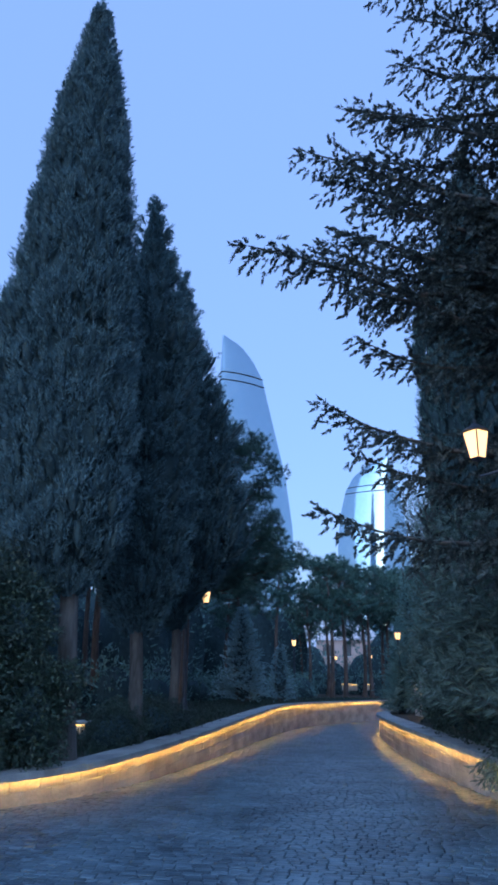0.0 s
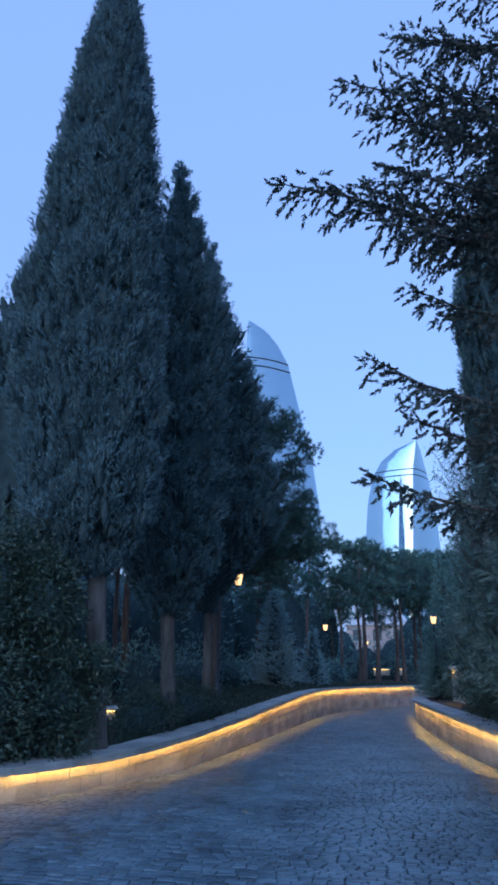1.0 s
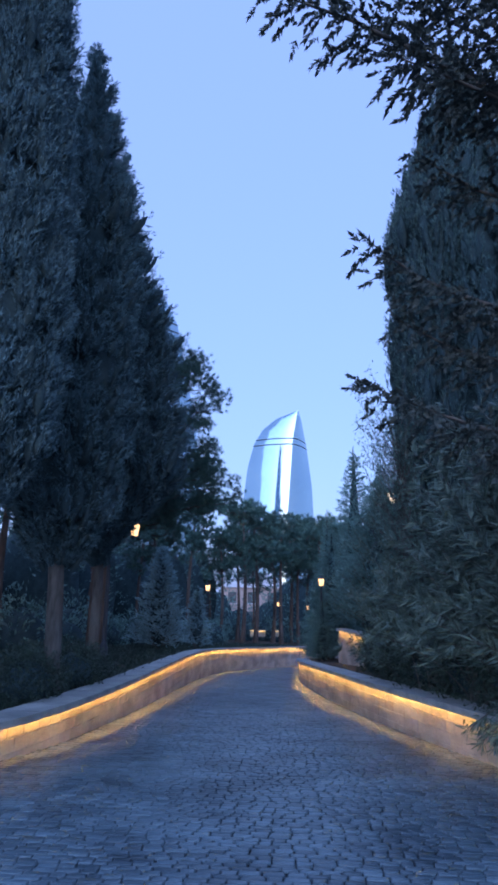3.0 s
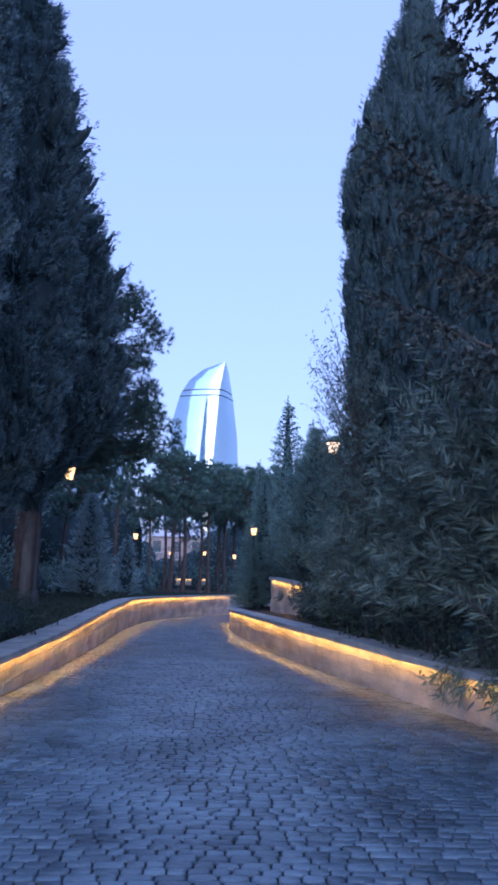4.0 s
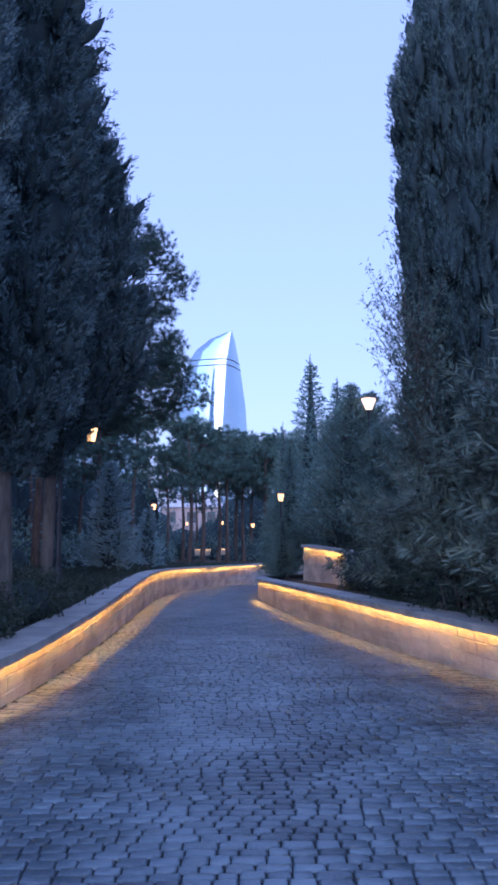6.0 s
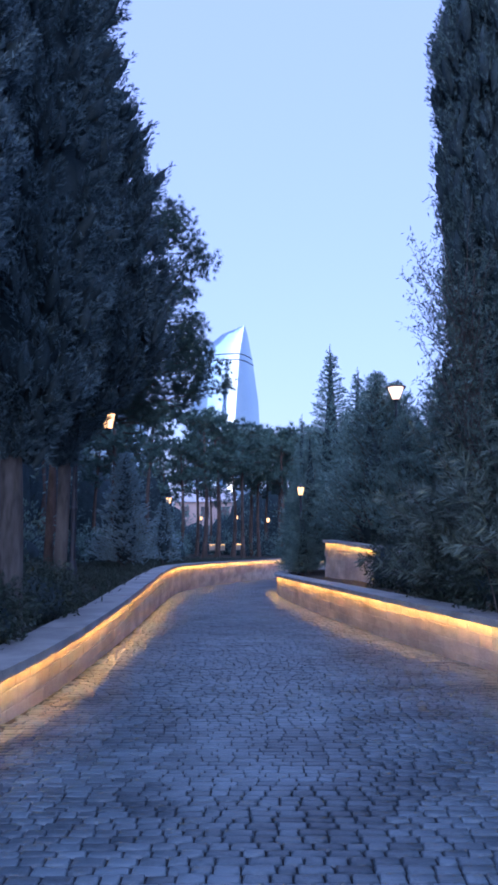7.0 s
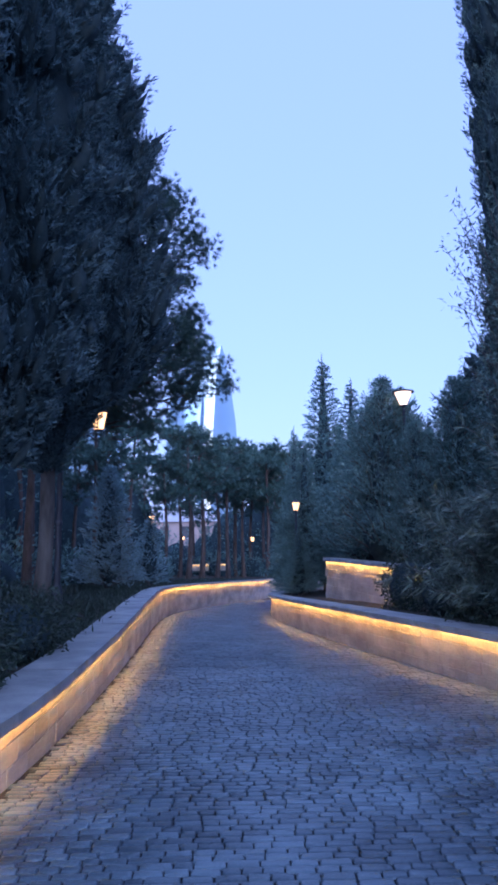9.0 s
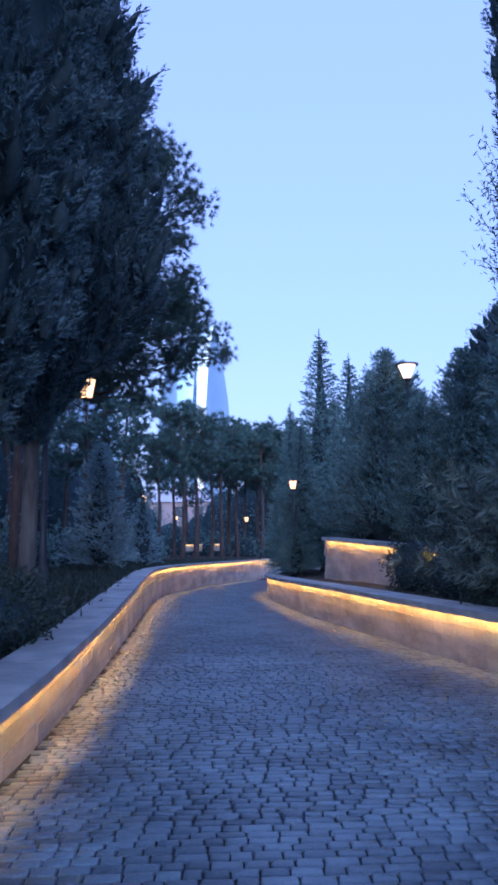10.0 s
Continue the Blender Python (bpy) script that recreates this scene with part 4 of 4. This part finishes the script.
flame_tower(-16.0, 580, 164, 0, [(0, -0.5), (6, -18), (15, -30), (27, -37.5), (48, -43), (75, -46), (180, -49)], [(0, 0.5), (6, 3), (29, 7.5), (61, 12), (100, 14), (180, 15)], [(0, 0), (25, -4), (90, -8), (180, -10)],
            "curved mirrored glass tower with a pointed tip beyond the park")
flame_tower(-104, 376, 190, 15, [(0, -0.5), (38, -3), (80, -6), (200, -8)], [(0, 0.5), (5, 11), (13, 18), (24, 24), (41, 28), (58, 32), (83, 38), (113, 42), (200, 46)], [(0, 0), (38, -0.5), (200, -1)],
            "tall curved mirrored glass tower rising behind the cypresses")

# ---- upper retaining wall behind the right wall ----
def upper_wall():
    a, b = np.array([-0.42, 35.2]), np.array([0.75, 23.5])
    n = 14
    p = a + (b - a) * np.linspace(0, 1, n)[:, None] + np.array([0.12, 0]) * np.sin(np.linspace(0, np.pi, n))[:, None]
    d = unit(np.gradient(p, axis=0))
    out = np.stack([-d[:, 1], d[:, 0]], -1)
    top = np.linspace(0.52, 0.50, n)
    low = right_ground(p[:, 1]) - 0.1
    w = tagged(new("wall_upper", raw_mesh("wall_upper", *wall_strip(p, out, [(0.012, low), (0.30, low), (0.30, top + 0.012), (0.012, top + 0.012)]), LIMESTONE)), "tall pale limestone garden wall lit from under its coping", "garden wall", kind="structure")
    coping_slabs(w, p, out, top, 0.36, 20, 45)
    part("light_strip", raw_mesh("light_strip", *wall_strip(p, out, [(-0.096, top + 0.004), (-0.080, top + 0.004), (-0.080, top + 0.013), (-0.096, top + 0.013)]), LED), LED, w, "warm yellow light strip under the coping")
    return w, p, out, d, low, top


wall_upper, up_p, up_out, up_d, up_low, up_top = upper_wall()


# ---- lamps ----
def quad_mesh(name, chunks, material, smooth=False):
    return raw_mesh(name, *join_arrays(chunks), material, smooth)


def lantern_parts(parent, x, y, z, s=1.0):
    """A tapered four-sided lantern, wider above, with a cap; z is its middle."""
    lan = part("lantern", quad_mesh("lantern", [lathe([(0.0, -0.20 * s), (0.05 * s, -0.19 * s), (0.085 * s, -0.16 * s), (0.08 * s, -0.15 * s), (0.0, -0.15 * s)], 4)], IRON), IRON, parent, "black iron lantern with lit glass")
    lan.location = (x, y, z)
    a, b, h = 0.085 * s, 0.14 * s, 0.15 * s
    v, f = lathe([(a, -h), (b, h)], 4)
    part("glass", raw_mesh("glass", v, f, LAMP), LAMP, lan, "glowing amber glass")
    bars = []
    for k in range(4):
        e = k * math.pi / 2
        bars.append(tube([(a * math.cos(e), a * math.sin(e), -h), (b * math.cos(e), b * math.sin(e), h)], [0.009 * s, 0.009 * s], 4))
    part("frame", quad_mesh("frame", bars, IRON), IRON, lan)
    part("cap", quad_mesh("cap", [lathe([(b * 1.02, h * 0.98), (b * 1.18, h * 1.02), (b * 0.75, h * 1.35), (b * 0.35, h * 1.6), (0.02 * s, h * 1.75), (0.025 * s, h * 1.95), (0.0, h * 2.05)], 8)], IRON), IRON, lan)
    return lan


def park_lamp(x, y, z0, head, arms, label, s=1.0, group="park lamp posts"):
    """A cast iron post; arms are offsets at which lanterns stand, or one on top where there are none."""
    post = thing("lamp_post", x, y, z0, label, "lamp post", group)
    h = head - z0
    part("base", quad_mesh("base", [lathe([(0.0, -0.1), (0.21, -0.1), (0.21, 0.08), (0.18, 0.12), (0.18, 0.2), (0.14, 0.25), (0.165, 0.32), (0.165, 0.4), (0.12, 0.48), (0.10, 0.72), (0.075, 0.8), (0.06, 0.84)], 16)], IRON, True), IRON, post, "moulded iron base")
    part("shaft", quad_mesh("shaft", [lathe([(0.065, 0.8), (0.058, h * 0.55), (0.045, h * 0.9), (0.04, h + (0.35 if arms else -0.2))], 12)], IRON, True), IRON, post)
    part("collar", quad_mesh("collar", [lathe([(0.05, h * 0.5), (0.075, h * 0.51), (0.075, h * 0.525), (0.05, h * 0.535)], 12)], IRON, True), IRON, post)
    if not arms:
        lantern_parts(post, 0, 0, h, s)
    for ax, ay in arms:
        t = np.linspace(0, 1, 12)[:, None]
        line = np.array([ax, ay, 0]) * t + np.array([0, 0, 1.0]) * (h - 0.55 + 0.32 * np.sin(t * 3.6) * (1 - 0.3 * t) + 0.28 * t)
        part("arm", quad_mesh("arm", [tube(line, np.full(12, 0.016), 6)], IRON, True), IRON, post, "scrolled iron arm")
        lantern_parts(post, ax, ay, h, s)
    return post


park_lamp(-7.05, 21.45, ground_z(-7.05, 21.45), 3.4, [(0.82, -0.60)], "dark iron lamp post with lit lanterns on arms", 1.0)
park_lamp(2.5, 8.5, ground_z(2.5, 8.5), 3.97, [(-1.72, -0.45)], "dark iron lamp post with a lit lantern over the road", 1.0)
park_lamp(-9.3, 54.5, ground_z(-9.3, 54.5), 2.7, [], "dark iron lamp post with one lit lantern among pines", 1.3)
park_lamp(-1.15, 39.7, ground_z(-1.15, 39.7), 2.75, [], "dark iron lamp post with one lit lantern before conifers", 1.15)
park_lamp(-5.7, 86, ground_z(-5.7, 86), 1.7, [], "distant lamp post with one lit lantern", 1.4)
park_lamp(-2.2, 80, ground_z(-2.2, 80), 1.4, [], "distant lamp post with one lit lantern", 1.4)
park_lamp(-9.5, 84, ground_z(-9.5, 84), 1.6, [], "distant lamp post with one lit lantern", 1.1)


def street_lamp(x, y, z0, head):
    lamp = thing("street_lamp", x, y, z0, "tall street lamp with a funnel-shaped lit glass head", "street lamp")
    h = head - z0
    part("pole", quad_mesh("pole", [lathe([(0.08, 0), (0.06, h * 0.5), (0.045, h - 0.35)], 12)], IRON, True), IRON, lamp)
    part("shade", quad_mesh("shade", [lathe([(0.10, h - 0.3), (0.27, h + 0.12)], 16)], WHITE_LAMP, True), WHITE_LAMP, lamp, "glowing funnel of frosted glass")
    part("cap", quad_mesh("cap", [lathe([(0.0, h + 0.12), (0.36, h + 0.12), (0.36, h + 0.16), (0.1, h + 0.2), (0.0, h + 0.2)], 16)], IRON), IRON, lamp)
    part("bracket", quad_mesh("bracket", [lathe([(0.045, h - 0.36), (0.11, h - 0.33), (0.11, h - 0.295), (0.0, h - 0.295)], 12)], IRON), IRON, lamp)


street_lamp(1.70, 30.9, ground_z(1.70, 30.9), 5.9)


def lit_planter(x, y, z0, turn, length, label):
    """A low stone box with a light strip under its top."""
    box = thing("stone_bench", x, y, z0, label, "stone bench")
    box.rotation_euler = (0, 0, radians(turn))
    part("body", quad_mesh("body", [box_arrays(-length / 2, length / 2, -0.2, 0.2, -0.1, 0.42)], LIMESTONE), LIMESTONE, box)
    part("top", quad_mesh("top", [box_arrays(-length / 2 - 0.08, length / 2 + 0.08, -0.3, 0.28, 0.47, 0.54), box_arrays(-length / 2, length / 2, -0.15, 0.15, 0.42, 0.47)], COPING), COPING, box)
    part("light_strip", quad_mesh("light_strip", [box_arrays(-length / 2, length / 2, -0.26, -0.23, 0.445, 0.465)], LED_DIM), LED_DIM, box, "warm yellow light strip")


lit_planter(-7.2, 75, -1.4, 0, 1.5, "low stone bench with a warm light strip under its seat")
lit_planter(-5.3, 76, -1.4, 0, 0.9, "low stone bench with a warm light strip under its seat")
lit_planter(-8.63, 18.1, ground_z(-8.63, 18.1) - 0.25, -8, 0.45, "small stone block with a warm light strip")

# ---- pale building beyond the pines ----
PLASTER = node_material("pale_plaster", (0.36, 0.28, 0.26), (0.46, 0.37, 0.34), 0.3, 3, 0.85, 0.1)
ROOF = node_material("pale_metal_roof", (0.42, 0.41, 0.42), (0.55, 0.54, 0.54), 0.3, 3, 0.5, 0.1)
PANE = node_material("dark_window_pane", (0.08, 0.085, 0.09), (0.13, 0.135, 0.14), 1, 3, 0.1, 0)
house = thing("park_building", -12.5, 134, -6.2, "pale plastered building with dark windows behind the pines", "building")
part("wall", quad_mesh("wall", [box_arrays(-5.5, 5.5, -5, 5, 0, 10.8)], PLASTER), PLASTER, house)
rv = np.array([(-6, -5.5, 10.8), (6, -5.5, 10.8), (6, 5.5, 10.8), (-6, 5.5, 10.8), (-3, 0, 13.6), (3, 0, 13.6)], float)
part("roof", raw_mesh("roof", rv, np.array([(0, 1, 5, 4), (2, 3, 4, 5), (1, 2, 5, 5), (3, 0, 4, 4)]), ROOF), ROOF, house)
for wx in (-3.6, -0.1, 3.4):
    for wz in (1.5, 4.8, 8.1):
        win = part("window", quad_mesh("window", [box_arrays(wx - 0.75, wx + 0.75, -5.06, -4.9, wz, wz + 1.9)], PANE), PANE, house)
        part("sill", quad_mesh("sill", [box_arrays(wx - 0.9, wx + 0.9, -5.2, -4.95, wz - 0.15, wz - 0.01)], ROOF), ROOF, win)


# ---- stones of the walls ----
def unit_block(lump):
    """A stone one metre wide and high with a chamfered face towards -y."""
    c = 0.5
    i = 0.5 - lump
    v = [(-c, 0.6, -c), (c, 0.6, -c), (c, 0.6, c), (-c, 0.6, c), (-c, 0, -c), (c, 0, -c), (c, 0, c), (-c, 0, c), (-i, -0.18, -i * 0.97), (i, -0.18, -i), (i * 0.99, -0.18, i), (-i, -0.18, i * 0.98)]
    f = [(0, 1, 5, 4), (1, 2, 6, 5), (2, 3, 7, 6), (3, 0, 4, 7), (4, 5, 9, 8), (5, 6, 10, 9), (6, 7, 11, 10), (7, 4, 8, 11), (8, 9, 10, 11)]
    return np.array(v), np.array(f)


BLOCKS = [raw_mesh("stone_block", *unit_block(e), LIMESTONE) for e in (0.014, 0.02, 0.028)]


def stone_courses(wall, fx, fz_low, fz_top, y0, y1, side, near, course=0.17):
    """Courses of stones on a wall's face, laid down from under the coping; those of the stretch near are single parts."""
    rest, singles = [], 0
    k = 0
    while k < 9:
        y = y0 + rng.uniform(0, 0.4)
        while y < y1:
            ln = rng.uniform(0.32, 0.62)
            ym = y + ln / 2
            x = float(fx(ym))
            dx = float(fx(ym + 0.2) - fx(ym - 0.2)) / 0.4
            d = np.array([dx, 1.0]) / math.hypot(dx, 1)
            z = float(fz_top(ym)) - 0.004 - course * (k + 0.5)
            slope = float(fz_top(ym + 0.2) - fz_top(ym - 0.2)) / 0.4
            if z + course / 2 > float(fz_low(ym)) - 0.02:
                t, up = Vector((d[0], d[1], slope)).normalized(), Vector((0, 0, 1))
                o = Vector((d[1] * side, -d[0] * side, 0))
                m = Matrix(((t.x, o.x, up.x, x + o.x * 0.010), (t.y, o.y, up.y, ym + o.y * 0.010), (t.z, o.z, up.z, z), (0, 0, 0, 1)))
                m = m @ Matrix.Diagonal((ln - 0.007, 0.018 + rng.uniform(0, 0.030) + (0.05 if rng.uniform() < 0.06 else 0), course - 0.005, 1))
                if near[0] < ym < near[1] and singles < 150:
                    ob = new("stone_block", BLOCKS[int(rng.integers(3))])
                    ob.parent = wall
                    ob.matrix_basis = m
                    singles += 1
                else:
                    v, f = unit_block((0.02, 0.03, 0.04)[int(rng.integers(3))])
                    rest.append((np.c_[v, np.ones(len(v))] @ np.array(m).T[:, :3], f))
            y += ln
        k += 1
    ob = part("stonework", raw_mesh("stonework", *join_arrays(rest), LIMESTONE), LIMESTONE, wall)
    tagged(ob, kind="stuff")


low_l = lambda y: road_z(left_x(y), y)
low_r = lambda y: road_z(right_x(y), y)
stone_courses(wall_left, left_x, low_l, lambda y: low_l(y) + left_h(y), 9, 66, -1, (14.5, 28), 0.2)
stone_courses(wall_right, right_x, low_r, lambda y: low_r(y) + right_h(y), 10, 50, 1, (16, 30), 0.2)
upx = lambda y: np.interp(y, up_p[::-1, 1], up_p[::-1, 0])
stone_courses(wall_upper, upx, lambda y: np.interp(y, up_p[::-1, 1], up_low[::-1]), lambda y: np.interp(y, up_p[::-1, 1], up_top[::-1]), 24, 35.1, 1, (27, 35), 0.3)


# ---- setts of the road ----
def unit_sett(kx, ky, tilt):
    """A worn sett one metre across: sunk edges and a slightly domed, uneven top."""
    q = 0.5
    i, j = 0.5 - kx, 0.5 - ky
    v = [(-q, -q, -1), (q, -q, -1), (q, q, -1), (-q, q, -1), (-i, -j, -0.1 + tilt), (i, -j, -0.08), (i, j, -0.1 - tilt), (-i, j, -0.05), (-i * 0.88, -j * 0.83, 0.06), (i * 0.88, -j * 0.83, 0.02), (i * 0.88, j * 0.83, 0.07), (-i * 0.88, j * 0.83, 0.05)]
    f = [(0, 1, 5, 4), (1, 2, 6, 5), (2, 3, 7, 6), (3, 0, 4, 7), (4, 5, 9, 8), (5, 6, 10, 9), (6, 7, 11, 10), (7, 4, 8, 11), (8, 9, 10, 11)]
    return np.array(v, float), np.array(f)


SETT_SHAPES = [unit_sett(a, b, c) for a, b, c in ((0.02, 0.035, 0.05), (0.035, 0.03, -0.1), (0.025, 0.045, 0.1), (0.04, 0.035, -0.05), (0.03, 0.04, 0.0))]
SETTS = [raw_mesh("sett", v, f, SETT, True) for v, f in SETT_SHAPES]
places = []
y = -3.0
while y < 62:
    dep = rng.uniform(0.092, 0.116)
    x = float(left_x(y)) + rng.uniform(0, 0.12)
    end = float(right_x(y))
    while x < end - 0.05:
        wd = min(rng.uniform(0.11, 0.215), end - x)
        xm = x + wd / 2
        wave = 0.03 * math.sin(xm * 0.8 + y * 0.23) + 0.007 * math.sin(xm * 2.7 + y)
        places.append((xm, y + dep / 2 + wave, wd - rng.uniform(0.006, 0.015), dep - rng.uniform(0.020, 0.029), rng.normal(0, 0.0022), rng.normal(0, 0.9), rng.normal(0, 0.013), rng.normal(0, 0.013)))
        x += wd
    y += dep
P = np.array(places)
single = np.where((P[:, 1] > 12.0) & (P[:, 1] < 14.2) & (P[:, 0] > -4.6) & (P[:, 0] < -2.3))[0][:300]
for k in single:
    xm, ym, wd, dp, dz, rot, ta, tb = P[k]
    ob = new("sett", SETTS[int(k) % 5])
    ob.parent = road
    ob.matrix_basis = pose(xm, ym, road_z(xm, ym) + dz, math.degrees(ta), math.degrees(tb), rot) @ Matrix.Diagonal((wd, dp, 0.02, 1))
rest = np.setdiff1d(np.arange(len(P)), single)
allv, allf = [], []
pick = np.where((P[rest, 1] > 22) | (P[rest, 1] < 4), 4, rng.integers(0, 4, len(rest)))
for q in range(5):
    R = P[rest[pick == q]]
    v, f = SETT_SHAPES[q]
    if q == 4:
        v, f = v[:8], np.concatenate([f[:4], [[4, 5, 6, 7]]])
    loc = v[None] * np.stack([R[:, 2], R[:, 3], np.full(len(R), 0.02)], -1)[:, None]
    ca, sa = np.cos(np.radians(R[:, 5]))[:, None], np.sin(np.radians(R[:, 5]))[:, None]
    gx = loc[..., 0] * ca - loc[..., 1] * sa + R[:, 0:1]
    gy = loc[..., 0] * sa + loc[..., 1] * ca + R[:, 1:2]
    gz = loc[..., 2] + loc[..., 0] * -R[:, 7:8] + loc[..., 1] * R[:, 6:7] + (road_z(R[:, 0], R[:, 1]) + R[:, 4])[:, None]
    allv.append(np.stack([gx, gy, gz], -1).reshape(-1, 3))
    allf.append((f[None] + (np.arange(len(R)) * len(v))[:, None, None]).reshape(-1, 4))
sv, sf = join_arrays(list(zip(allv, allf)))
tagged(part("paving", raw_mesh("paving", sv, sf, SETT, True), SETT, road, "worn grey stone setts"), kind="stuff")
